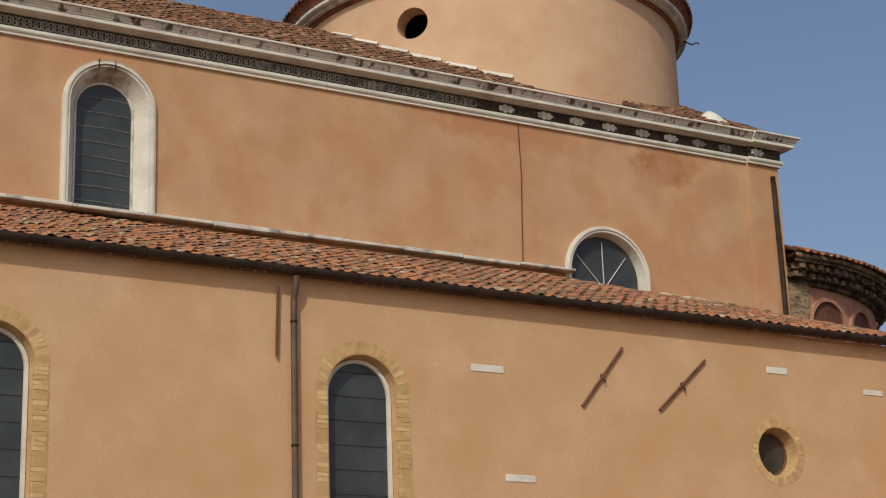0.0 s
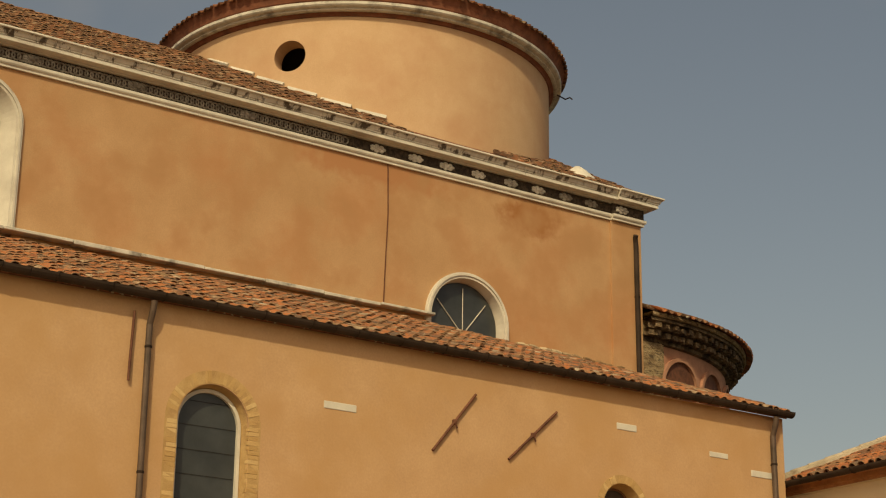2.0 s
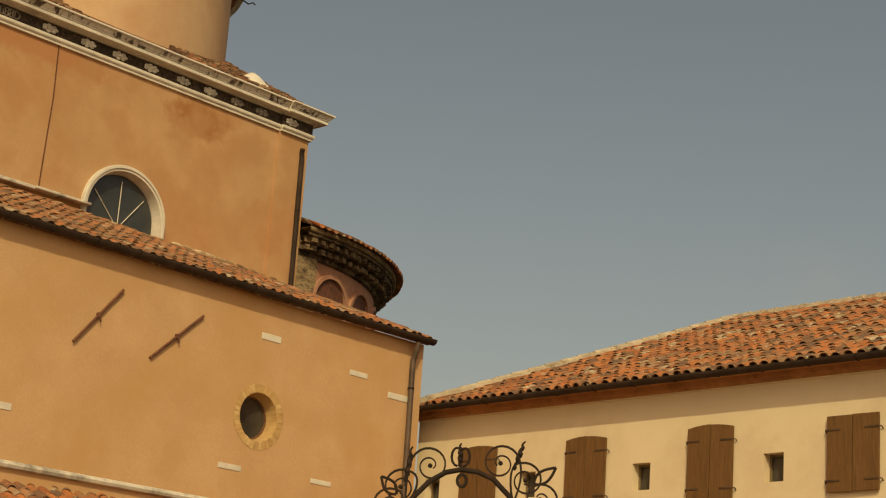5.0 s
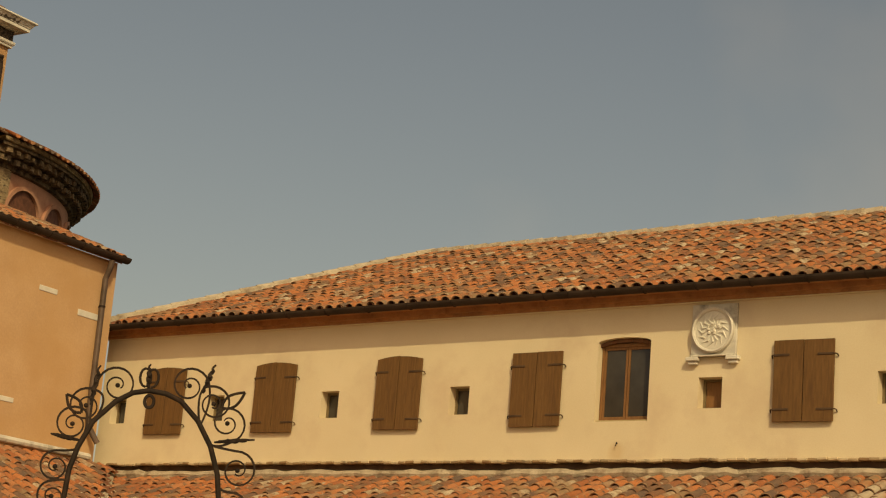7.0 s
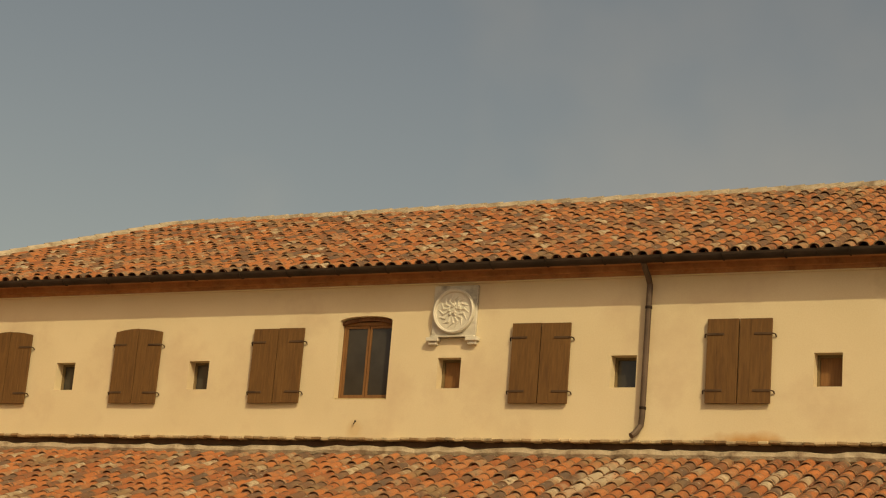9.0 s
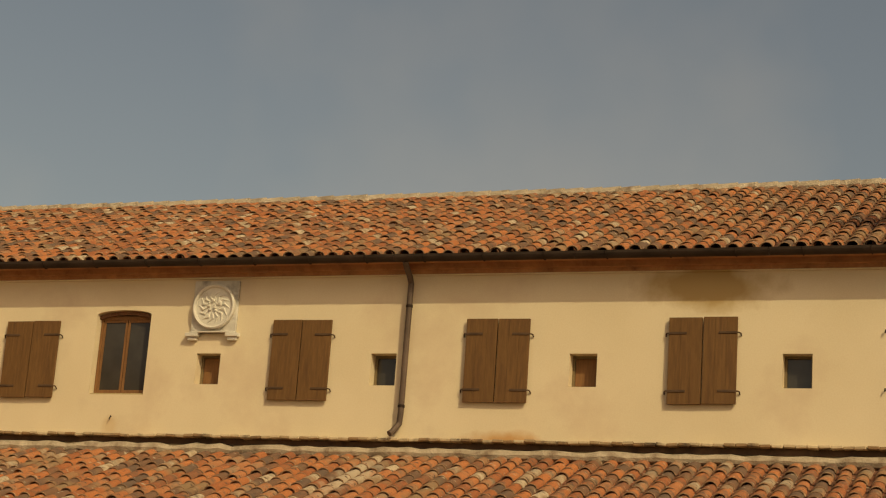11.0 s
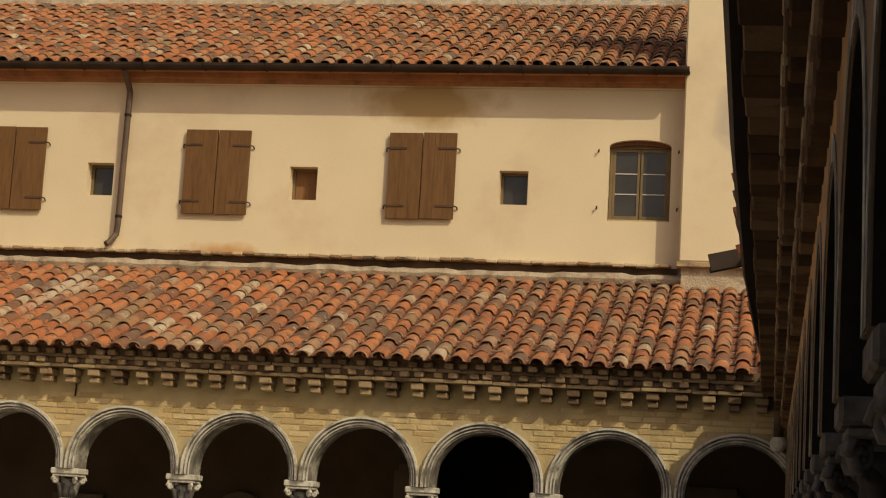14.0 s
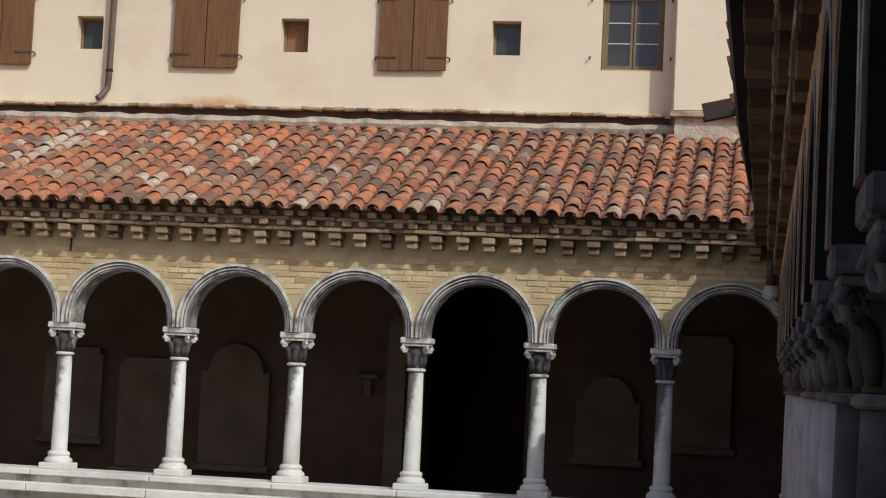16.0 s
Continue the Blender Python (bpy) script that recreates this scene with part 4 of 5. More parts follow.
def cornice_run(path):
    part("lower_moulding", mitred(path, [(-0.3, 14.03), (0.05, 14.03), (0.05, 14.075), (0.072, 14.085), (0.088, 14.11), (0.088, 14.16), (-0.3, 14.16)]), M_STONE_CLEAN, cornice)
    part("frieze", mitred(path, [(-0.3, 14.163), (0.045, 14.163), (0.045, 14.395), (-0.3, 14.395)]), M_FRIEZE, cornice, "dark carved stone frieze")
    part("corona", mitred(path, [(-0.3, 14.398), (0.09, 14.398), (0.10, 14.425), (0.26, 14.428), (0.27, 14.435), (0.27, 14.505), (-0.3, 14.505)]), M_STONE_CLEAN, cornice, "pale flat corona")
    part("upper_moulding", mitred(path, [(-0.3, 14.508), (0.285, 14.508), (0.29, 14.53), (0.305, 14.54), (0.32, 14.57), (0.335, 14.59), (0.36, 14.608), (-0.3, 14.61)]), M_DRIP, cornice, "moulding with black drip stains")
    part("top_fillet", mitred(path, [(-0.3, 14.613), (0.37, 14.613), (0.38, 14.625), (0.375, 14.655), (-0.3, 14.655)]), M_STONE_CLEAN, cornice)


for i in range(9):
    cornice_run([(-22.0 + i * 2.475, 5.0), (-22.0 + (i + 1) * 2.475 - 0.006, 5.0)])
cornice_run([(0.28, 4.94), (1.12, 4.94), (1.12, 12.0)])
rnd = random.Random(3)
for k, u in enumerate((-12.9, -10.9, -8.6, -5.7, -4.8, -4.04, -3.25, -2.42, -1.7, -0.97, -0.27, 0.54)):
    bm = bmesh.new()
    for q in range(7):
        a = q * 2 * math.pi / 7
        bmesh.ops.create_icosphere(bm, subdivisions=1, radius=0.05, matrix=Matrix.Translation((0.075 * math.cos(a) * 1.5, 0, 0.07 * math.sin(a))))
    bmesh.ops.create_icosphere(bm, subdivisions=1, radius=0.075)
    part("rosette", bm, M_CARVED if k in (0, 1, 2, 9, 10) else M_STONE, cornice, "pale carved rosette", m=pose(u, 4.945 - (0.06 if u > 0.2 else 0), 14.28) @ Matrix.Diagonal((1.2, 0.6, 0.8, 1)))
bm = bmesh.new()
for i in range(150):
    u = -21.8 + i * 0.105
    if u > -6.4:
        break
    sweep(bm, [(u + 0.082 * math.cos(a), 4.945, 14.28 + 0.075 * math.sin(a)) for a in [2 * math.pi * k / 10 for k in range(11)]], 0.017, 4, caps=False)
tagged(part("chain_ornament", bm, M_CARVED, cornice, "weathered carved chain pattern"), kind="stuff")

# thin stone strip where the aisle roof meets the clerestory
strip = thing("flashing_strip", CH, "pale stone strip along the head of the aisle roof", "strip", kind="structure")
for i in range(14):
    u = -22.0 + i * 1.26
    part("strip_stone", boxed(u, u + 1.25, 4.80 + rnd.uniform(-0.02, 0.02), 4.995, 11.07 + rnd.uniform(-0.015, 0.01), 11.13 + rnd.uniform(-0.008, 0.012), 0.01), M_STONE, strip)
tagged(part("trim", boxed(0.28, 1.12, 4.955, 4.998, 10.5, 14.027), M_CLERE, m=CH), "plastered corner strip of the clerestory", "pilaster", kind="structure")


def splayed(loop_out, loop_mid, loop_in, y_face, y_in):
    """A frame: outer rim, flat face, and a splay that runs back to the glass."""
    bm = bmesh.new()
    rows = [[bm.verts.new((u, y, z)) for u, z in lp] for lp, y in ((loop_out, 0.06), (loop_out, y_face), (loop_mid, y_face), (loop_in, y_in), (loop_in, y_in + 0.08))]
    n = len(loop_out)
    for a, b in zip(rows, rows[1:]):
        for i in range(n):
            j = (i + 1) % n
            bm.faces.new((a[i], a[j], b[j], b[i]))
    return bm


def filled(loop, y, thick=0.02):
    return slab(loop, [], thick, y)


def church_window(m, w_out, w_face, w_in, z0, zs, label):
    """A tall round-headed church window: stone surround, leaded glass with saddle bars."""
    win = thing("church_window", m, label, "window", "church windows")
    n = 24
    part("surround", splayed(arch_loop(0, w_out, z0, zs, n), arch_loop(0, w_face, z0 + 0.01, zs, n), arch_loop(0, w_in, z0 + 0.02, zs, n), -0.06, 0.27), M_SOFFIT_STONE, win, "white stone surround, darker brown under its head")
    part("moulding", ring(arch_loop(0, w_out - 0.07, z0 + 0.004, zs, n), arch_loop(0, w_out - 0.15, z0 + 0.008, zs, n), -0.085, -0.062), M_STONE_CLEAN, win)
    part("inner_frame", ring(arch_loop(0, w_in, z0 + 0.02, zs, n), arch_loop(0, w_in - 0.07, z0 + 0.06, zs, n), 0.245, 0.31), M_STONE, win)
    glass = part("glass", filled(arch_loop(0, w_in - 0.02, z0 + 0.03, zs, n), 0.285), M_LEAD_GLASS, win, "dark leaded glass")
    k = 0
    z = z0 + 0.28
    while z < zs + w_in * 0.42:
        half = w_in / 2 - 0.05 if z < zs else math.sqrt(max(0.0, (w_in / 2 - 0.05) ** 2 - (z - zs) ** 2))
        part("saddle_bar", sweep(bmesh.new(), [(-half, 0.265, z), (0, 0.26, z + 0.012), (half, 0.265, z - 0.008)], 0.0038, 6), M_CARVED, glass)
        z += 0.27
    for s in (-1, 0.33):
        part("hook", sweep(bmesh.new(), [(s * 0.22, -0.075, zs + 0.66), (s * 0.22, -0.08, zs + 0.82)], 0.012, 6), M_IRON, win)
    return win


church_window(at_church(-13.785, 5.0, 0), 1.67, 1.42, 1.07, 11.08, 13.02, "tall round-headed clerestory window in white stone")

lun = thing("lunette_window", at_church(-3.48, 5.0, 0), "half-round clerestory window in white stone", "window", "church windows")
n = 24
part("surround", splayed(arch_loop(0, 2.02, 10.55, 11.13, n), arch_loop(0, 1.78, 10.56, 11.13, n), arch_loop(0, 1.70, 10.57, 11.13, n), -0.06, 0.14), M_STONE_CLEAN, lun, "white stone surround")
part("moulding", ring(arch_loop(0, 1.96, 10.555, 11.13, n), arch_loop(0, 1.88, 10.56, 11.13, n), -0.085, -0.062), M_STONE_CLEAN, lun)
glass = part("glass", filled(arch_loop(0, 1.68, 10.58, 11.13, n), 0.16), M_LEAD_GLASS, lun, "dark glass")
for x0, z0, x1, z1 in ((0.0, 10.6, 0.0, 11.86), (0.0, 10.9, 0.56, 11.6), (0.0, 10.9, -0.62, 11.55)):
    part("glazing_bar", sweep(bmesh.new(), [(x0, 0.14, z0), (x1, 0.14, z1)], 0.011, 6), M_STONE, glass)


def rough_brick(seed, material):
    r = random.Random(seed)
    bm = bmesh.new()
    bmesh.ops.create_cube(bm, size=1.0)
    bmesh.ops.bevel(bm, geom=list(bm.edges), offset=0.06, segments=1, affect="EDGES")
    for v in bm.verts:
        v.co += Vector((r.uniform(-0.03, 0.03), r.uniform(-0.035, 0.035), r.uniform(-0.05, 0.05)))
    bmesh.ops.recalc_face_normals(bm, faces=bm.faces)
    me = bpy.data.meshes.new("brick")
    bm.to_mesh(me)
    bm.free()
    me.materials.append(material)
    return me


ROUGH = [rough_brick(i, M_BRICK) for i in range(4)]
JAMB = [rough_brick(i + 10, M_JAMB) for i in range(4)]


def brick_at(parent, m, size, meshes):
    me = meshes[rnd.randrange(4)]
    ob = new("brick", me)
    ob.parent = parent
    ob.matrix_basis = m @ Matrix.Diagonal((*size, 1))
    return ob


def aisle_window(c):
    """A tall window in a rough yellow brick jamb, thin white stone frame, dark glass."""
    win = thing("aisle_window", at_church(c, 0, 0), "tall round-headed aisle window in rough yellow brick", "window", "church windows")
    n = 24
    zs, w = 7.155, 1.16
    part("jamb", splayed(arch_loop(0, 1.56, 3.6, zs, n), arch_loop(0, 1.18, 3.61, zs, n), arch_loop(0, 1.08, 3.62, zs, n), -0.004, 0.24), M_JAMB_BED, win, "worn yellow brick jamb")
    part("frame", ring(arch_loop(0, 1.08, 3.62, zs, n), arch_loop(0, 0.97, 3.67, zs, n), 0.165, 0.26), M_STONE_CLEAN, win, "thin white stone frame")
    glass = part("glass", filled(arch_loop(0, 1.06, 3.63, zs, n), 0.215), M_LEAD_GLASS, win, "dark leaded glass")
    z = 3.9
    while z < 7.6:
        half = 0.48 if z < zs else math.sqrt(max(0.0, 0.48 ** 2 - (z - zs) ** 2))
        part("saddle_bar", sweep(bmesh.new(), [(-half, 0.205, z), (half, 0.205, z)], 0.003, 6), M_IRON, glass)
        z += 0.36
    for s in (-1, 1):
        z = 5.2
        while z < zs - 0.03:
            h = rnd.uniform(0.062, 0.074)
            d = rnd.uniform(0.165, 0.195)
            brick_at(win, pose(s * (0.58 + d / 2 - 0.004), 0.0535 + rnd.uniform(-0.005, 0.004), z + h / 2), (d, 0.115, h * 0.90), JAMB)
            z += h
    for k in range(34):
        a = math.pi * (k + 0.5) / 34
        r = 0.58 + 0.105
        brick_at(win, Matrix.Translation((r * math.cos(a), 0.0535 + rnd.uniform(-0.005, 0.004), zs + r * math.sin(a))) @ Euler((0, -a, 0)).to_matrix().to_4x4(), (rnd.uniform(0.188, 0.198), 0.113, 0.066), JAMB)
    return win


for c in AISLE_WIN:
    aisle_window(c)

oc = thing("round_window", at_church(-3.83, 0, 6.75), "small round aisle window in a rough brick ring", "window", "church windows")
part("jamb", splayed(circle_loop(0, 0, 0.56), circle_loop(0, 0, 0.42), circle_loop(0, 0, 0.36), -0.004, 0.25), M_JAMB_BED, oc, "worn yellow brick reveal")
part("frame", ring(circle_loop(0, 0, 0.36), circle_loop(0, 0, 0.335), 0.21, 0.28), M_LINTEL, oc)
part("glass", filled(circle_loop(0, 0, 0.355), 0.245), M_GLASS, oc, "dark glass")
for k in range(36):
    a = 2 * math.pi * (k + rnd.uniform(-0.15, 0.15)) / 36
    brick_at(oc, Matrix.Translation((0.485 * math.cos(a), 0.053 + rnd.uniform(-0.006, 0.004), 0.485 * math.sin(a))) @ Euler((0, -a, 0)).to_matrix().to_4x4(), (rnd.uniform(0.10, 0.16), 0.115, 0.078), JAMB)

# flush white stones in the aisle wall
for u0, u1, z0, z1 in ((-9.73, -9.15, 7.645, 7.76), (-9.19, -8.66, 5.99, 6.10), (-3.93, -3.49, 8.085, 8.20), (-1.80, -1.36, 7.875, 7.97),
                       (-0.80, -0.28, 7.64, 7.755), (-4.61, -4.11, 5.78, 5.875), (-2.52, -2.04, 5.83, 5.915)):
    bm = boxed(-(u1 - u0) / 2, (u1 - u0) / 2, -0.012, 0.05, -(z1 - z0) / 2, (z1 - z0) / 2, bevel=0.006)
    tagged(part("wall_stone", bm, M_STONE_CLEAN, m=at_church((u0 + u1) / 2, 0, (z0 + z1) / 2)), "white stone block set flush in the salmon wall", "stone block", "white stones in the aisle wall")

# slanting iron wall anchors
for (ua, za), (ub, zb) in (((-6.91, 8.25), (-7.74, 7.24)), ((-5.25, 8.19), (-6.25, 7.28))):
    o = at_church((ua + ub) / 2, 0, (za + zb) / 2)
    rod = thing("wall_anchor", o, "slanting rusty iron tie anchor on the salmon wall", "wall anchor", "iron anchors")
    du, dz = (ua - ub) / 2, (za - zb) / 2
    part("bar", sweep(bmesh.new(), [(-du, -0.03, -dz), (-du * 0.3, -0.03, -dz * 0.3), (du * 0.3, -0.03, dz * 0.3), (du, -0.03, dz)], 0.023, 8, flat=None), M_RUST, rod)
    bm = boxed(-0.035, 0.035, -0.065, 0.0, -0.04, 0.04, bevel=0.01)
    sweep(bm, [(0.0, -0.06, -0.03), (0.04, -0.05, -0.10)], 0.014, 6)
    part("eye_bolt", bm, M_RUST, rod)


def downpipe(name, m, pts, r, label, straps=(), material=None):
    ob = thing(name, m, label, "downpipe", "rainwater pipes")
    part("pipe", sweep(bmesh.new(), pts, r, 12), material or M_PIPE, ob, smooth=False)
    for z in straps:
        lo = max((p for p in pts if p[2] <= z), key=lambda p: p[2], default=pts[-1])
        hi = min((p for p in pts if p[2] >= z), key=lambda p: p[2], default=pts[0])
        f = (z - lo[2]) / max(1e-6, hi[2] - lo[2])
        cx, cy = lo[0] + f * (hi[0] - lo[0]), lo[1] + f * (hi[1] - lo[1])
        bm = lathe(bmesh.new(), [(r + 0.003, z - 0.02), (r + 0.007, z - 0.015), (r + 0.007, z + 0.015), (r + 0.003, z + 0.02), (r + 0.003, z - 0.02)], 12, centre=(cx, cy))
        box(bm, cx - 0.012, cx + 0.012, cy, 0.0, z - 0.012, z + 0.012)
        part("bracket", bm, M_IRON, ob)
    return ob


downpipe("downpipe", at_church(-12.72, 0, 0), [(0, -0.20, 8.76), (0, -0.16, 8.6), (0, -0.085, 8.42), (0, -0.085, 4.2)], 0.047, "dark brown downpipe on the salmon aisle wall", (8.1, 6.3))
downpipe("downpipe", at_church(-0.30, 0, 0), [(0.0, -0.20, 8.76), (0, -0.16, 8.6), (0, -0.085, 8.42), (0.02, -0.085, 5.9), (0.04, -0.10, 5.72), (0.12, -0.20, 5.52), (0.16, -0.24, 5.44)], 0.055, "dark brown downpipe at the aisle corner", (7.9, 6.4))
downpipe("downpipe", at_church(0.90, 4.94, 0), [(-0.05, -0.13, 13.76), (-0.03, -0.09, 13.70), (0, -0.07, 13.6), (0.02, -0.07, 10.7)], 0.055, "dark downpipe at the clerestory corner", (12.4,), M_GUTTER)
tagged(part("iron_bar", sweep(bmesh.new(), [(0, -0.05, 0.0), (-0.02, -0.05, -0.6), (-0.03, -0.05, -1.02)], 0.021, 8), M_RUST, m=at_church(-12.95, 0, 8.60)), "rusty upright iron bar hanging beside the downpipe", "iron bar")
tagged(part("wall_cable", sweep(bmesh.new(), [(0.0, -0.012, 14.1), (0.03, -0.012, 13.0), (0.0, -0.012, 12.2), (-0.03, -0.012, 11.2)], 0.012, 6), M_RUST, m=at_church(-5.43, 5.0, 0)), "thin dark cable down the ochre clerestory wall", "cable")
tagged(part("lead_cap", lathe(bmesh.new(), [(0.46, -0.16), (0.42, -0.06), (0.20, 0.16), (0.07, 0.26), (0.0, 0.275)], 20), M_STONE_CLEAN, m=at_church(-0.06, 5.65, 15.11), smooth=True), "small white rounded cap on the nave roof", "roof cap")

# ---- drum over the crossing ----
DR = at_church(-2.75, 10.33, 0)
drum = thing("drum", DR, "round pale ochre church drum with stone cornice", "drum", kind="structure")
bm = lathe(bmesh.new(), [(4.0, 14.0), (4.41, 14.0), (4.41, 18.0), (4.0, 18.0), (4.0, 14.0)], 192)
bmesh.ops.recalc_face_normals(bm, faces=bm.faces)
body = part("drum_wall", bm, M_DRUM, drum)
cut = bmesh.new()
oa = radians(-142.4)
cm = Matrix.Translation((4.3 * math.cos(oa), 4.3 * math.sin(oa), 17.08)) @ Euler((0, math.pi / 2, oa)).to_matrix().to_4x4()
bmesh.ops.create_cone(cut, cap_ends=True, segments=32, radius1=0.355, radius2=0.355, depth=1.6, matrix=cm)
cutter = part("cutter", cut, M_DRUM)
cutter.matrix_basis = DR
mod = body.modifiers.new("opening", "BOOLEAN")
mod.operation, mod.object, mod.solver = "DIFFERENCE", cutter, "EXACT"
bpy.context.view_layer.update()
made = bpy.data.meshes.new_from_object(body.evaluated_get(bpy.context.evaluated_depsgraph_get()))
body.modifiers.clear()
body.data = made
bpy.data.objects.remove(cutter)
part("inner_drum", lathe(bmesh.new(), [(3.2, 14.0), (3.2, 18.0)], 48), M_DARK, drum)
# Cove under the ring: its shadowed tone is put into the dark red.
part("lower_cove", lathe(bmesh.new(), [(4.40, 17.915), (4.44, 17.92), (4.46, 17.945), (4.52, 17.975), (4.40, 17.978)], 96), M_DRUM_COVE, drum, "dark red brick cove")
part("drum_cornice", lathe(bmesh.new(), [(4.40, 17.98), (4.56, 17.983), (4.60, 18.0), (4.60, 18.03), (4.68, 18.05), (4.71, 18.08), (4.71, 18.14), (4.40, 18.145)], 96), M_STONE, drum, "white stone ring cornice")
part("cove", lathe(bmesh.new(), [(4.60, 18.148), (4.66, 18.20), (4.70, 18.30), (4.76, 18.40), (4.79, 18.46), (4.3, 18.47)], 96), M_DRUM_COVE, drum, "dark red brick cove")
part("drum_roof", lathe(bmesh.new(), [(4.76, 18.475), (0.0, 20.3)], 96), M_PAN, drum)
tv = np.array(TILE_V)


def round_tiles(owner, radius, z, drop, rows, a0, a1, clay, origin=Matrix()):
    """Tiles laid radially on a cone that falls outwards."""
    verts, faces, base = [], [], 0
    r = random.Random(8)
    for row in range(rows):
        rad = radius - row * 0.29
        count = int((a1 - a0) * rad / 0.215)
        for k in range(count):
            a = a0 + (a1 - a0) * (k + 0.5) / count + r.uniform(-0.004, 0.004)
            w = Vector((-math.cos(a), -math.sin(a), drop)).normalized()
            m = frame_matrix(Vector((rad * math.cos(a), rad * math.sin(a), z + row * 0.29 * drop + r.uniform(0.01, 0.035))), (math.sin(a), -math.cos(a), 0), w)
            mm = np.array(m)
            verts.append(tv @ mm[:3, :3].T + mm[:3, 3])
            faces += [tuple(i + base for i in f) for f in TILE_F]
            base += len(TILE_V)
    me = bpy.data.meshes.new("tile_field")
    me.from_pydata(np.concatenate(verts).tolist(), [], faces)
    return tagged(part("tile_field", me, clay, owner, m=origin, smooth=True), kind="stuff")


round_tiles(drum, 4.82, 18.47, 0.385, 2, 0, 2 * math.pi, M_TILE_SHADE)
# stepped stones where the roof meets the drum
for k in range(6):
    a0, a1 = radians(-171 + k * 9.5), radians(-171 + (k + 0.88) * 9.5)
    ends = []
    for a in (a0, a1):
        d = 10.33 + 4.43 * math.sin(a)
        ends.append((4.43 * math.cos(a), 4.43 * math.sin(a), 14.63 + (d - 4.74) * NAVE_RISE + 0.12 - (0.05 if a == a0 else 0.0)))
    part("step_stone", sweep(bmesh.new(), ends, 0.05, flat=(0.75, 1.1)), M_STONE_CLEAN, drum)
hook = [(4.6, 0, 17.90), (4.80, 0.02, 17.79), (4.90, 0.03, 17.84), (4.96, 0.03, 17.79)]
part("iron_hook", sweep(bmesh.new(), hook, 0.018, 6), M_IRON, drum, m=pose(0, 0, 0, 0, 0, -39))

# ---- apse at the church end ----
AP = at_church(1.35, 10.42, 0)
apse = thing("apse", AP, "round brick apse with rose niches and dark eaves", "apse", kind="structure")
part("apse_wall", lathe(bmesh.new(), [(5.35, 0.0), (5.35, 11.75)], 72, -math.pi / 2 - 0.05, math.pi / 2), M_BANDROSE, apse)
part("apse_pier", lathe(bmesh.new(), [(5.36, 8.0), (5.40, 8.0), (5.40, 11.60), (5.36, 11.60)], 8, radians(-93), radians(-85.5)), M_RAW, apse, "bare yellow brick strip")


part("apse_jamb", boxed(-0.19, 0.35, -5.42, -4.6, 5.0, 12.0, 0.01), M_RAW, apse, "bare brick edge")


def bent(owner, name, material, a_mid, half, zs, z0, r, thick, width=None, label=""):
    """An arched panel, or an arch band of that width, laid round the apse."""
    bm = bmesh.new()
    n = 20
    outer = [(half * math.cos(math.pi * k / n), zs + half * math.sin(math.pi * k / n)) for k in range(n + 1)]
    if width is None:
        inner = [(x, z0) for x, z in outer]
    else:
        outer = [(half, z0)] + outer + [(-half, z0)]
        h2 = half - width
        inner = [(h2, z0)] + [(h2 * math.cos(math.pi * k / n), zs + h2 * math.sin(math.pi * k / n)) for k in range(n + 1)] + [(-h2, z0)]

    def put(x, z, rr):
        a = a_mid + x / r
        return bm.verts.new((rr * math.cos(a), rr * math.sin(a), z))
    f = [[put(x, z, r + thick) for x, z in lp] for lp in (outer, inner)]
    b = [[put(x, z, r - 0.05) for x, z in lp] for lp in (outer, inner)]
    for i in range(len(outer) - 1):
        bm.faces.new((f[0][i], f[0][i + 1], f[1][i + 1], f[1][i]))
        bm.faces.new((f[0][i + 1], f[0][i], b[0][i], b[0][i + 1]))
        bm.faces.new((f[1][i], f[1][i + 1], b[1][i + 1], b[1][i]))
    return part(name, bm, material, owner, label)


# Flat panels: the shade of recessed niches is put into their dark colour.
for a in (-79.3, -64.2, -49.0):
    bent(apse, "niche", M_RUST, radians(a), 0.58, 10.66, 8.0, 5.352, 0.004, None, "flat dark rose panel painted as a recessed niche")
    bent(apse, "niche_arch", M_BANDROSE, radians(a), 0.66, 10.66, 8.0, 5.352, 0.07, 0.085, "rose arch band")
part("eave_cornice", lathe(bmesh.new(), [(5.34, 11.50), (5.44, 11.52), (5.44, 11.60), (5.52, 11.62), (5.52, 11.74), (5.66, 11.76), (5.66, 11.88), (5.78, 11.90), (5.78, 11.96), (5.3, 11.97)], 72, -math.pi / 2 - 0.045, math.pi / 2), M_RAW_DARK, apse, "dark weathered brick eave")
APSE_DENTIL = bpy.data.meshes.new("dentil")
bm = boxed(-0.11, 0.0, -0.07, 0.07, 0, 0.12, 0.005)
bm.to_mesh(APSE_DENTIL)
bm.free()
for k in range(46):
    a = radians(-91.5 + k * 2.6)
    for rad, zz, da in ((5.63, 11.61, 0.0), (5.75, 11.765, 1.3)):
        b = a + radians(da + rnd.uniform(-0.5, 0.5))
        part("dentil", APSE_DENTIL, M_RAW_DARK, apse, m=Matrix.Translation((rad * math.cos(b), rad * math.sin(b), zz + rnd.uniform(-0.02, 0.02))) @ pose(0, 0, 0, rnd.uniform(-6, 6), rnd.uniform(-6, 6), math.degrees(b) + rnd.uniform(-8, 8)) @ Matrix.Scale(rnd.uniform(0.75, 1.1), 4))
part("top_course", lathe(bmesh.new(), [(5.3, 11.973), (5.82, 11.975), (5.84, 12.0), (5.84, 12.07), (5.3, 12.075)], 72, -math.pi / 2 - 0.045, math.pi / 2), M_RAW, apse, "pale weathered top course")
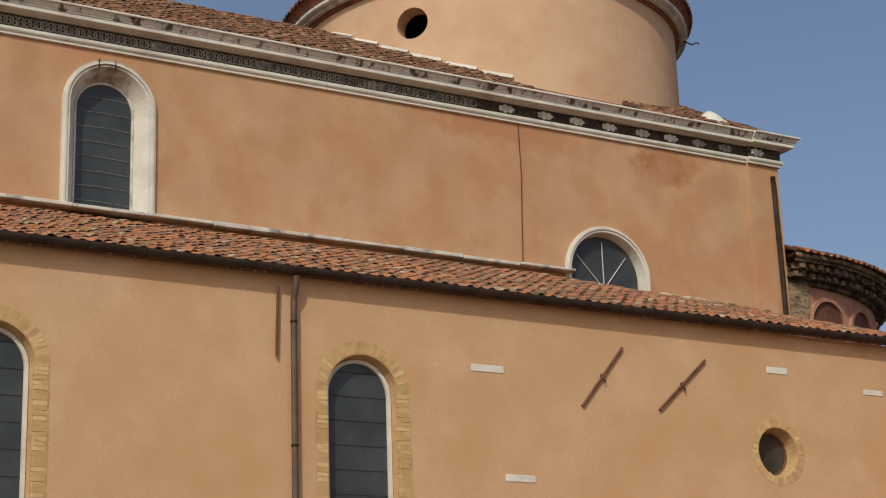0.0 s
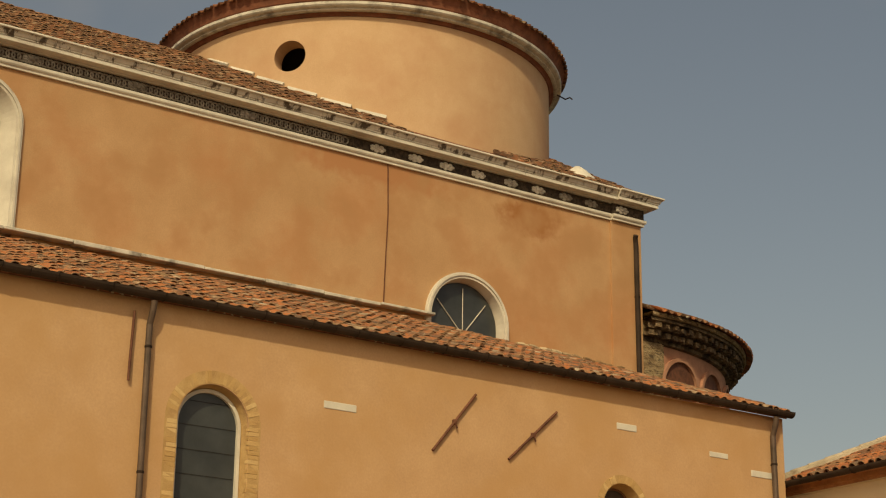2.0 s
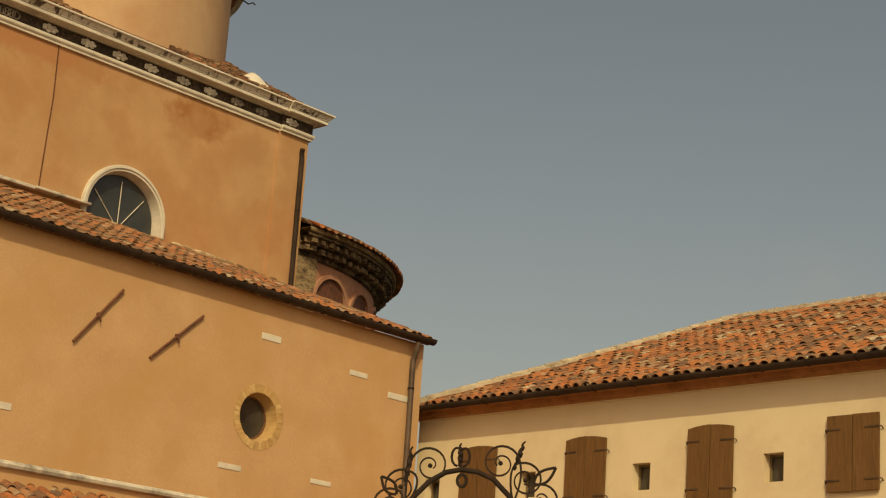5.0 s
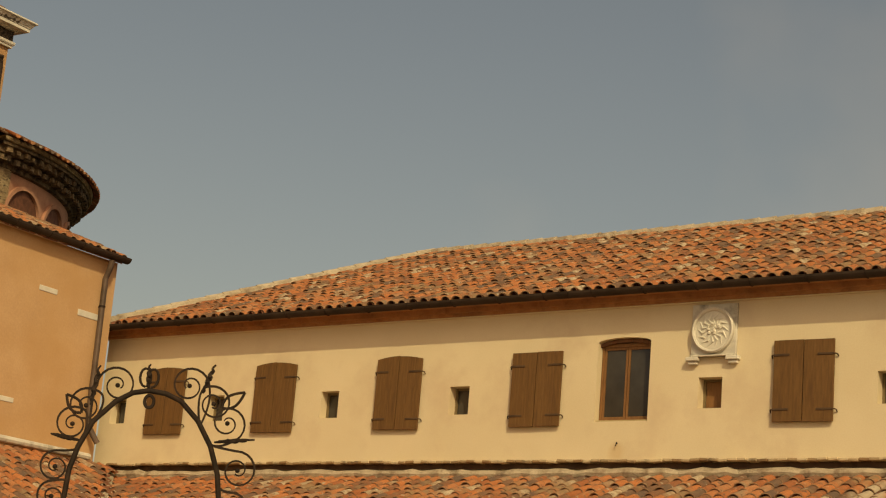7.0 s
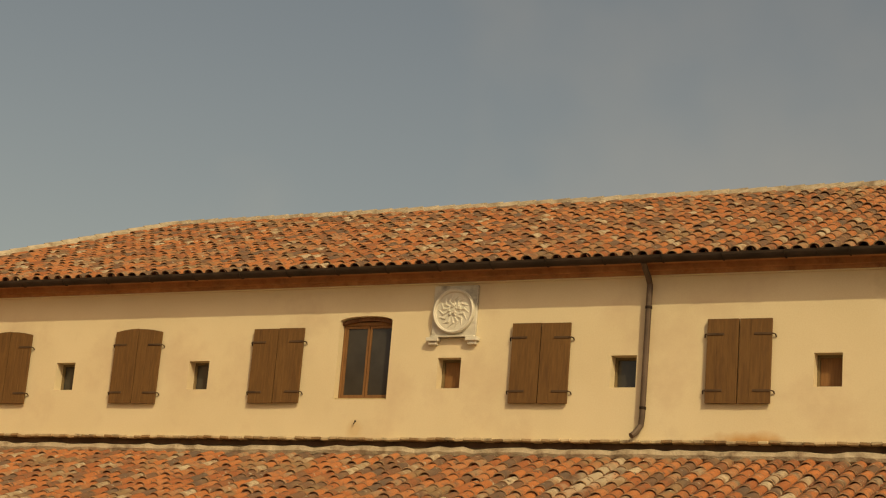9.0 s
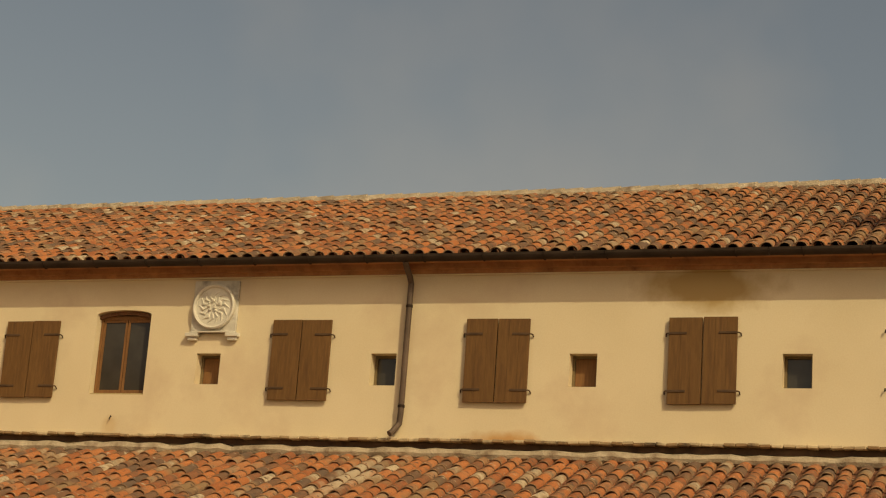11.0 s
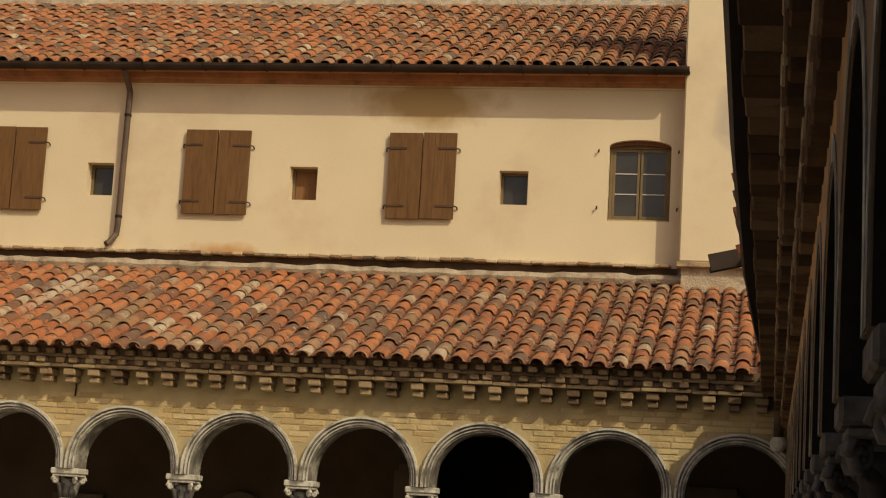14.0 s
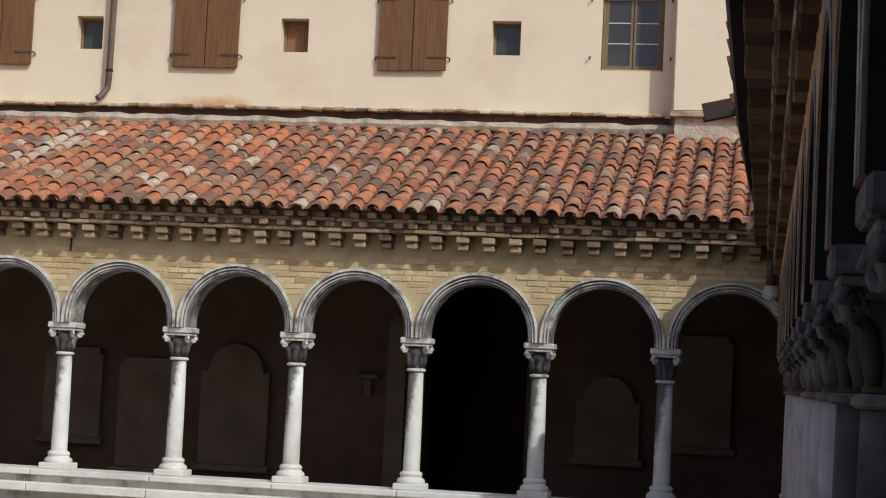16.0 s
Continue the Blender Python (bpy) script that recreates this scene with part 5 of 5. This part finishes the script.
part("apse_roof", lathe(bmesh.new(), [(5.86, 12.08), (0.0, 14.4)], 72, -math.pi / 2 - 0.045, math.pi / 2), M_PAN, apse)
round_tiles(apse, 5.97, 12.10, 0.40, 8, -math.pi / 2 - 0.03, math.pi / 2, M_TILE_I)

# ---- things on the wing wall ----


def shutters(x, bow, label):
    """A closed pair of plank shutters with strap hinges; bow: rise of the curved head."""
    ob = thing("window_shutters", pose(x, YW, 5.68), label, "shutters", "shutters of the long wing")
    r = random.Random(int(x * 100))
    w, h = 0.452, 1.15
    head = lambda u: h + bow * (1 - (u / 0.45) ** 2)
    for s in (-1, 1):
        # ledged boards behind the planks
        bm = boxed(min(-s * 0.01, -s * 0.43), max(-s * 0.01, -s * 0.43), 0.001, 0.012, 0.02, 1.12, 0.003)
        leaf = part("leaf", bm, M_WOOD, ob)
        # each leaf leans out a little at the meeting edge
        leaf.matrix_basis = Matrix.Translation((s * 0.45, -0.03, r.uniform(-0.012, 0.0))) @ pose(0, 0, 0, 0, 0, s * 0.6 + r.uniform(-0.4, 0.4))
        widths = [0.148 + r.uniform(-0.012, 0.012), 0.148 + r.uniform(-0.012, 0.012)]
        widths.append(w - sum(widths) - 0.008)
        u = 0.0
        for k, pw in enumerate(widths):
            a, b = -s * u, -s * (u + pw - 0.0015)
            ha, hb = head(s * 0.45 + a), head(s * 0.45 + b)
            bm = boxed(min(a, b), max(a, b), -0.035, 0.0, 0.0, 1.0)
            for v in bm.verts:
                if v.co.z > 0.5:
                    v.co.z = ha if abs(v.co.x - a) < 1e-4 else hb
            bmesh.ops.bevel(bm, geom=list(bm.edges), offset=0.002, segments=1, affect="EDGES")
            part("plank", bm, M_WOOD, leaf)
            u += pw
        for z in (0.17, 0.94):
            bm = boxed(min(0, -s * 0.24), max(0, -s * 0.24), -0.045, -0.034, z - 0.016, z + 0.016, 0.003)
            sweep(bm, [(0.0, -0.04, z), (s * 0.025, -0.03, z), (s * 0.04, -0.005, z - 0.005), (s * 0.045, 0.02, z - 0.035)], 0.010, 6)
            part("strap_hinge", bm, M_BEAM, leaf, "brown painted iron strap hinge")
    return ob


for x, bow in zip(SHUT, (0.05, 0.05, 0.05, 0.0, 0.0, 0.0, 0.0)):
    shutters(x, bow, "closed brown plank shutters with slightly curved head" if bow else "closed brown plank shutters with straight head")


def small_window(x, closed):
    ob = thing("small_window", pose(x, YW, 6.125), "small square window closed by a brown board" if closed else "small square window with dark pane", "window", "small square windows")
    part("frame", ring(rect_loop(-0.19, 0.19, -0.225, 0.225), rect_loop(-0.155, 0.155, -0.19, 0.19), 0.17, 0.23), M_FRAME_GREY, ob)
    if closed:
        part("board", boxed(-0.154, 0.154, 0.195, 0.22, -0.19, 0.19, 0.003), M_FRAME, ob)
    else:
        part("pane", boxed(-0.154, 0.154, 0.20, 0.212, -0.19, 0.19), M_GLASS, ob)
    return ob


for i, x in enumerate(SQ):
    small_window(x, i in (4, 6))


def casement(x, z0, z1, w, material, mullions, label, rise):
    """A two-leaf wooden window under a flat brick arch."""
    ob = thing("casement_window", pose(x, YW, z0), label, "window", "casement windows")
    h = z1 - z0
    part("frame", ring(rect_loop(-w / 2, w / 2, 0, h), rect_loop(-w / 2 + 0.035, w / 2 - 0.035, 0.05, h - 0.05), 0.12, 0.20), material, ob)
    for s in (-1, 1):
        a, b = sorted((s * 0.006, s * (w / 2 - 0.037)))
        sash = part("sash", ring(rect_loop(a, b, 0.052, h - 0.052), rect_loop(a + 0.032, b - 0.032, 0.09, h - 0.09), 0.135, 0.175), material, ob)
        part("pane", boxed(a + 0.028, b - 0.028, 0.15, 0.16, 0.085, h - 0.085), M_GLASS, sash)
        for k in range(mullions):
            z = 0.11 + (h - 0.22) * (k + 1) / (mullions + 1)
            part("glazing_bar", boxed(a + 0.032, b - 0.032, 0.14, 0.17, z - 0.006, z + 0.006), M_STONE_CLEAN, sash, "thin pale glazing bar")
    bm = bmesh.new()
    n = 10
    for k in range(n):
        u0, u1 = -w / 2 - 0.02 + (w + 0.04) * k / n, -w / 2 - 0.02 + (w + 0.04) * (k + 1) / n - 0.004
        zz = lambda u: h + rise * (1 - (u / (w / 2 + 0.02)) ** 2)
        box(bm, u0, u1, 0.075, 0.12, 0, 1)
        for v in bm.verts[-8:]:
            v.co.z = zz(v.co.x) - (0.055 if v.co.z < 0.5 else 0.0)
    part("lintel", bm, M_LINTEL, ob, "worn dark brown brick lintel")
    part("sill", boxed(-w / 2 + 0.005, w / 2 - 0.005, 0.01, 0.16, -0.002, 0.02, 0.004), M_MORTAR, ob)
    return ob


casement(-13.27, 5.74, 6.93, 0.88, M_FRAME, 0, "brown wooden two-leaf window without bars", 0.07)
casement(-1.79, 5.72, 6.745, 0.78, M_FRAME_GREY, 2, "olive-brown two-leaf window with pale bars", 0.045)
for x, z in ((-2.32, 6.63), (-2.32, 5.88), (-1.29, 6.63), (-1.29, 5.88)):
    tagged(part("shutter_hook", sweep(bmesh.new(), [(0, 0.01, 0), (0, -0.03, 0), (0.0, -0.04, 0.02), (-0.008, -0.04, -0.025)], 0.009, 6), M_IRON, m=pose(x, YW, z)), "small dark iron shutter hook in the cream wall", "hook", "iron shutter hooks")

# carved round relief
rel = thing("stone_relief", pose(-11.77, YW, 7.0), "white carved round stone relief on two brackets", "relief")
part("panel", boxed(-0.36, 0.36, -0.05, 0.0, -0.36, 0.41, 0.008), M_STONE, rel)
bm = bmesh.new()
prof = [(0.335, 0.0), (0.335, 0.055), (0.315, 0.07), (0.29, 0.055), (0.285, 0.03), (0.0, 0.03)]
lathe(bm, prof, 36)
bmesh.ops.transform(bm, matrix=pose(0, -0.05, 0.02, 90), verts=bm.verts)
r = random.Random(12)
for k in range(14):
    a = 2 * math.pi * k / 14
    pts = [(0.09 * math.cos(a), -0.076, 0.02 + 0.09 * math.sin(a)), (0.17 * math.cos(a + 0.25), -0.085, 0.02 + 0.17 * math.sin(a + 0.25)), (0.25 * math.cos(a - 0.1), -0.076, 0.02 + 0.25 * math.sin(a - 0.1))]
    sweep(bm, pts, [0.012, 0.018, 0.010], 6)
for k in range(14):
    a, q = r.uniform(0, 6.28), r.uniform(0.02, 0.11)
    bmesh.ops.create_icosphere(bm, subdivisions=1, radius=r.uniform(0.018, 0.035), matrix=Matrix.Translation((q * math.cos(a), -0.085, 0.02 + q * math.sin(a))))
part("medallion", bm, M_STONE_CLEAN, rel, "round carved medallion")
for s in (-1, 1):
    bm = boxed(s * 0.32 - 0.10, s * 0.32 + 0.10, -0.10, 0.0, -0.42, -0.362, 0.008)
    box(bm, s * 0.32 - 0.07, s * 0.32 + 0.07, -0.07, 0.0, -0.47, -0.423, 0.008)
    part("bracket", bm, M_STONE_CLEAN, rel)
part("shelf", boxed(-0.36, 0.36, -0.09, -0.0, -0.36, -0.34, 0.004), M_STONE_CLEAN, rel)

downpipe("downpipe", pose(-8.75, YW, 0), [(0.0, -0.37, 7.57), (0.0, -0.30, 7.50), (0.0, -0.16, 7.41), (0.0, -0.085, 7.32), (-0.02, -0.07, 5.5), (-0.03, -0.075, 5.36), (-0.08, -0.16, 5.24), (-0.11, -0.21, 5.20)], 0.042, "dark brown downpipe on the cream wing wall", (7.0, 5.6))
tagged(part("iron_peg", sweep(bmesh.new(), [(0, 0, 0), (0.008, -0.03, 0.012), (-0.006, -0.04, -0.045)], 0.009, 6), M_IRON, m=pose(-13.30, YW, 5.41)), "small rusty iron peg in the cream wall", "iron peg")

# rough brick ledge over the lean-to roof
ledge = thing("brick_ledge", Matrix(), "weathered thin brick ledge along the foot of the wing wall", "ledge", kind="structure")
r = random.Random(4)
# Bedding strip, coloured dark to paint in the shade under the ledge.
part("ledge_shade_bed", boxed(-24.2, -1.26, YW - 0.03, YW, 5.03, 5.115), M_BEAM, ledge)
bm = boxed(-0.072, 0.072, -0.075, 0.075, -0.021, 0.021, 0.008)
me = bpy.data.meshes.new("ledge_brick")
bm.to_mesh(me)
bm.free()
x = -24.0
while x < -1.45:
    part("ledge_brick", me, M_LEDGE, ledge, m=pose(x + 0.07, YW - 0.055 + r.uniform(-0.025, 0.015), 5.137 + r.uniform(-0.008, 0.008), r.uniform(-4, 4), r.uniform(-4, 4), r.uniform(-6, 6)))
    x += 0.148 + r.uniform(-0.004, 0.004)
part("mortar_fillet", sweep(bmesh.new(), [(-24.0 + 0.19 * k, YW - 0.05 + r.uniform(-0.02, 0.012), 4.955 + r.uniform(-0.014, 0.014)) for k in range(121)], [r.uniform(0.055, 0.09) for k in range(121)], 8), M_FLASH, ledge, "brown-grey lumpy mortar fillet")

# tall plastered pier closing the wing
pier = thing("chimney_pier", pose(0, 0, 0), "tall cream plastered pier with brick cap", "pier", kind="structure")
part("shaft", boxed(-1.235, 1.2, 22.2, 22.75, 5.17, 10.05, 0.02), M_WING, pier)
part("foot", boxed(-1.20, 1.2, 22.24, 22.5, 4.6, 5.10), M_FLASH, pier, "grey mortar foot")
part("foot_ledge", boxed(-1.26, 1.2, 22.15, 22.5, 5.10, 5.168, 0.008), M_LEDGE, pier)
part("cap", box(boxed(-1.27, 1.24, 22.16, 22.79, 10.053, 10.13, 0.008), -1.32, 1.28, 22.10, 22.85, 10.133, 10.36, 0.012), M_LINTEL, pier, "dark brown brick cap")
part("cap_slab", boxed(-1.36, 1.32, 22.06, 22.89, 10.363, 10.41, 0.01), M_LEDGE, pier)

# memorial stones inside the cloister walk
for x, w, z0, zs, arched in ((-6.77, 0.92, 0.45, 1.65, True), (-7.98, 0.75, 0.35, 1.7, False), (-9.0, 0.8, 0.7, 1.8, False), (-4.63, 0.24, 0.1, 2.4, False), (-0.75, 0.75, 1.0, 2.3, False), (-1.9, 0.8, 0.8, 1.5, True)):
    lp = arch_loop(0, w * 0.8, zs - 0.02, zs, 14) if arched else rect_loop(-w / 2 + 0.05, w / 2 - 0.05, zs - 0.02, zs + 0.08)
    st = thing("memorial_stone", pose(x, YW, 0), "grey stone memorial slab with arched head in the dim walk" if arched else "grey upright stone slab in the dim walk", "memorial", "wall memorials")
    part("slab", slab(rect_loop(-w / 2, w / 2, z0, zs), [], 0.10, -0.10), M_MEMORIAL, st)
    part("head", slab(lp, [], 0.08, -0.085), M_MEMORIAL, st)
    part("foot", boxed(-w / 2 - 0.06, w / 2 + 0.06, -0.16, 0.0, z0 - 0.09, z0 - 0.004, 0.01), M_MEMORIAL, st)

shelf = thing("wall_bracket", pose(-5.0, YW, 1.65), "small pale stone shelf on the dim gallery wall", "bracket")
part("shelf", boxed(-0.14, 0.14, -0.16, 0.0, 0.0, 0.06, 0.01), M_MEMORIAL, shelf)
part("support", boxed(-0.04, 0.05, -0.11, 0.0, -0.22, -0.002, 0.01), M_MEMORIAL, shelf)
tagged(part("iron_rod", sweep(bmesh.new(), [(0, -0.02, 3.15), (0.006, -0.025, 3.06), (0.0, -0.02, 2.96)], 0.012, 6), M_IRON, m=pose(-7.87, 19.29, 0)), "short dark iron rod on the arcade wall under the cornice", "iron rod")
corner = thing("corner_pipe", pose(0.05, 19.19, 0), "short rusty pipe above a carved corbel in the cloister corner", "pipe")
part("pipe", sweep(bmesh.new(), [(0, 0, 3.44), (0, 0.02, 2.86)], 0.05, 10), M_PIPE, corner, smooth=True)
part("corbel_head", lathe(bmesh.new(), [(0.0, 2.70), (0.05, 2.71), (0.085, 2.75), (0.085, 2.81), (0.06, 2.855), (0.0, 2.855)], 12), M_STONE, corner)

# ---- side walk eave: edge board, spout ----
eave = thing("side_eave", Matrix(), "dark timber eave of the side walk roof", "eave", kind="structure")
part("edge_board", sweep(bmesh.new(), [(u, side_edge(u) - 0.02, -0.045) for u in (-0.1, 1.5, 3.0, 5.0, 8.0, 11.5, 14.5, 18.0, 22.5)], 0.03, flat=(1.0, 1.3)), M_GUTTER, eave, m=side_m)
tagged(part("roof_spout", box(boxed(-0.30, 0.0, -0.05, 0.05, -0.05, -0.02), -0.30, 0.0, -0.05, -0.03, -0.02, 0.05), M_GUTTER, m=pose(-0.12, 11.4, 3.57, 0, -14, 8) @ Matrix.Diagonal((1.1, 1, 1.1, 1))), "short wooden rain spout at the side eave", "spout")

# ---- wrought-iron arch over the well ----
iron = thing("iron_arch", pose(-9.9, 9.6, 0.0, 0, 0, 45.88), "dark wrought-iron arch with scrolls over the court", "iron arch")
bow = [(-0.51, 0, 0.02), (-0.51, 0, 1.8), (-0.508, 0, 2.89), (-0.495, 0, 3.116), (-0.45, 0, 3.293), (-0.361, 0, 3.498), (-0.21, 0, 3.667), (-0.09, 0, 3.745), (0.03, 0, 3.775), (0.16, 0, 3.765), (0.28, 0, 3.72), (0.427, 0, 3.581), (0.544, 0, 3.396), (0.62, 0, 3.187), (0.65, 0, 3.0), (0.655, 0, 1.8), (0.655, 0, 0.02)]
part("bow", sweep(bmesh.new(), bow, 0.021, 10), M_IRON, iron, smooth=True)


def scroll(cx, cz, r, start, turn, join, label=""):
    """A flat-iron spiral that winds in from its outer end; join: where its stem meets the bow."""
    pts = []
    for k in range(34):
        f = k / 33
        a = start + turn * f * 2.6 * 2 * math.pi * 0.62
        rr = r * (1 - 0.80 * f)
        pts.append((cx + rr * math.cos(a), 0, cz + rr * math.sin(a)))
    p0, j = Vector(pts[0]), Vector((join[0], 0, join[1]))
    t0 = (Vector(pts[0]) - Vector(pts[1])).normalized() * r * 0.8
    stem = []
    for k in range(8):
        f = k / 8
        stem.append(tuple((1 - f) ** 2 * j + 2 * f * (1 - f) * (p0 + t0) + f * f * p0))
    bm = sweep(bmesh.new(), stem + pts, [0.0048 + 0.0034 * (1 - k / 41) for k in range(42)], flat=(1.0, 2.2))
    bmesh.ops.create_icosphere(bm, subdivisions=2, radius=0.019, matrix=Matrix.Translation((cx, 0, cz)))
    part("scroll", bm, M_IRON, iron)


PI = math.pi
scroll(-0.213, 3.79, 0.155, PI, -1, (-0.385, 3.47))
scroll(0.333, 3.845, 0.155, 0.0, 1, (0.45, 3.55))
scroll(-0.431, 3.61, 0.14, 0.35 * PI, 1, (-0.34, 3.53))
scroll(-0.514, 3.46, 0.135, 0.4 * PI, 1, (-0.43, 3.33))
scroll(-0.602, 3.125, 0.125, 0.45 * PI, 1, (-0.47, 3.27))
scroll(-0.60, 2.90, 0.12, 0.5 * PI, 1, (-0.50, 3.02))
scroll(0.533, 3.725, 0.14, 0.6 * PI, -1, (0.44, 3.56))
scroll(0.654, 3.585, 0.15, -0.4 * PI, 1, (0.54, 3.41))
scroll(0.771, 3.23, 0.15, 0.55 * PI, -1, (0.57, 3.40))
scroll(0.76, 2.93, 0.13, 0.55 * PI, -1, (0.64, 3.10))
for (x0, z0), (x1, z1) in (((-0.40, 3.62), (-0.365, 3.93)), ((0.44, 3.80), (0.51, 4.03)), ((-0.45, 3.34), (-0.67, 3.37)), ((0.57, 3.43), (0.87, 3.48)), ((0.02, 3.78), (0.012, 3.98))):
    n = 14
    bm = sweep(bmesh.new(), [(x0 + (x1 - x0) * k / n + 0.008 * math.sin(k * 1.9), 0.008 * math.cos(k * 1.9), z0 + (z1 - z0) * k / n) for k in range(n + 1)], [0.007 + 0.016 * math.sin(PI * min(1.0, k / n * 1.05)) * (0.5 + 0.5 * math.sin(k * 2.1) ** 2) for k in range(n + 1)], 6)
    part("twisted_spike", bm, M_IRON, iron)
for (x0, z0), (x1, z1) in (((-0.46, 3.55), (-0.585, 3.68)), ((0.60, 3.70), (0.765, 3.84))):
    d = Vector((x1 - x0, 0, z1 - z0))
    side = Vector((-d.z, 0, d.x)).normalized()
    for s in (-1, 1):
        bm = sweep(bmesh.new(), [tuple(Vector((x0, 0, z0)) + d * f + side * (s * 0.045 * math.sin(PI * f ** 0.8))) for f in [k / 8 for k in range(9)]], 0.011, 6)
        part("leaf", bm, M_IRON, iron)
for s in (-1, 1):
    part("small_curl", sweep(bmesh.new(), [(0.02 + s * (0.02 + 0.06 * math.sin(k * 0.45) * (1 - k / 22)), 0, 3.80 + 0.10 * (1 - math.cos(k * 0.45)) * (1 - k / 24)) for k in range(14)], 0.010, 6), M_IRON, iron)
part("ring", sweep(bmesh.new(), [(0.04 + 0.035 * math.cos(2 * PI * k / 16), 0, 3.69 + 0.048 * math.sin(2 * PI * k / 16)) for k in range(17)], 0.013, 6), M_IRON, iron)

# ---- roof tiles ----
tile_roof(lower_roof, low_m, 24.6, low_len, keep=lambda u, v: 3.62 - v / CS < u < 23.75 + v / CS and u < 23.9, single=lambda u, v: 18.0 < u < 23.6, seed=1)
tile_roof(upper_roof, up_m, 24.4, up_len, keep=lambda u, v: hip(u, v) and u < 23.12, single=lambda u, v: 19.8 < u < 23.1, seed=2)
tile_roof(aisle_roof, aisle_m, 22.9, aisle_len + 0.22, keep=lambda u, v: u > 3.0 and u < 22.0 + v * 0.18, single=lambda u, v: 13.0 < u < 16.8, seed=3, warp=aisle_warp)
tile_roof(nave_roof, nave_m, 23.3, nave_len, keep=lambda u, v: u > 4.0 and (u < 17.0 or (u > 19.9 and u < 23.0)), seed=4, clay=M_TILE_SHADE)
tile_roof(west_roof, west_m, 25.9, 3.80, keep=lambda u, v: u > 12.0 and u < 22.45 + v / CS - 0.1, single=lambda u, v: False, seed=5)
tile_roof(side_roof, side_m @ Matrix.Translation((0, 0.05, 0)), 22.5, 3.8, keep=lambda u, v: v < 0.8 and u > -0.1, seed=6, edge=side_edge)
# mortar pieces along the head of the aisle roof beside the lunette
r = random.Random(31)
for k in range(11):
    u = 19.75 + k * 0.29
    a, b = [aisle_m @ Vector((uu, aisle_len - 0.05, aisle_warp(uu, aisle_len) + 0.10 + r.uniform(-0.02, 0.02))) for uu in (u, u + 0.27)]
    part("mortar_piece", sweep(bmesh.new(), [a, a.lerp(b, 0.5), b], [0.04, r.uniform(0.05, 0.065), 0.035], 7), M_LEDGE, aisle_roof)
# valley where the two lean-to roofs meet
bm = bmesh.new()
a, b = Vector((-20.3, 18.95, 3.50)), Vector((-23.85, 22.5, 4.95))
for k in range(13):
    p = a.lerp(b, k / 13)
    sweep(bm, [p + Vector((0, 0, 0.02)), a.lerp(b, (k + 1.15) / 13)], 0.11, 8)
part("valley_tiles", bm, M_FLASH, lower_roof, "weathered valley tiles")
tagged(part("lean_to_strip", sweep(bmesh.new(), [(-22.75, 3.0, 5.2), (-23.80, 21.9, 5.2)], 0.06, 8), M_STONE), "pale mortar strip between lean-to roof and church", "strip", kind="structure")

# ---- bricks of the arcade wall ----
r = random.Random(21)
many_v, many_f, nb = [], [], 0
count = 0
z = 2.16
row = 0
while z < 3.12:
    x = -14.0 + (0.135 if row % 2 else 0.0)
    while x < 0.7:
        L = 0.255 * r.uniform(0.93, 1.05)
        xc = x + L / 2
        c = min((abs(xc - (COLX[i] + COLX[i + 1]) / 2) for i in range(len(COLX) - 1)))
        clear = math.hypot(c, max(0.0, z + 0.03 - 2.20)) > 0.67 + 0.045
        smooth_coat = z > 2.93 + 0.05 * math.sin(xc * 3.1) and xc < -2.2
        if clear and not smooth_coat:
            size = (L - 0.012, 0.06, 0.052 * r.uniform(0.9, 1.06))
            m = pose(xc, 0.0215 + r.uniform(-0.003, 0.004), z + 0.031, r.uniform(-1, 1), r.uniform(-0.8, 0.8), r.uniform(-1, 1))
            if xc > -6.3 and count < 300:
                brick_at(arcade_wall, m, size, ROUGH)
                count += 1
            else:
                me = ROUGH[r.randrange(4)]
                mm = m @ Matrix.Diagonal((*size, 1))
                many_v += [tuple(mm @ v.co) for v in me.vertices]
                many_f += [tuple(i + nb for i in p.vertices) for p in me.polygons]
                nb += len(me.vertices)
        x += L + 0.004
    z += 0.066
    row += 1
me = bpy.data.meshes.new("brick_field")
me.from_pydata(many_v, [], many_f)
tagged(part("brick_field", me, M_BRICK_I, arcade_wall), kind="stuff")
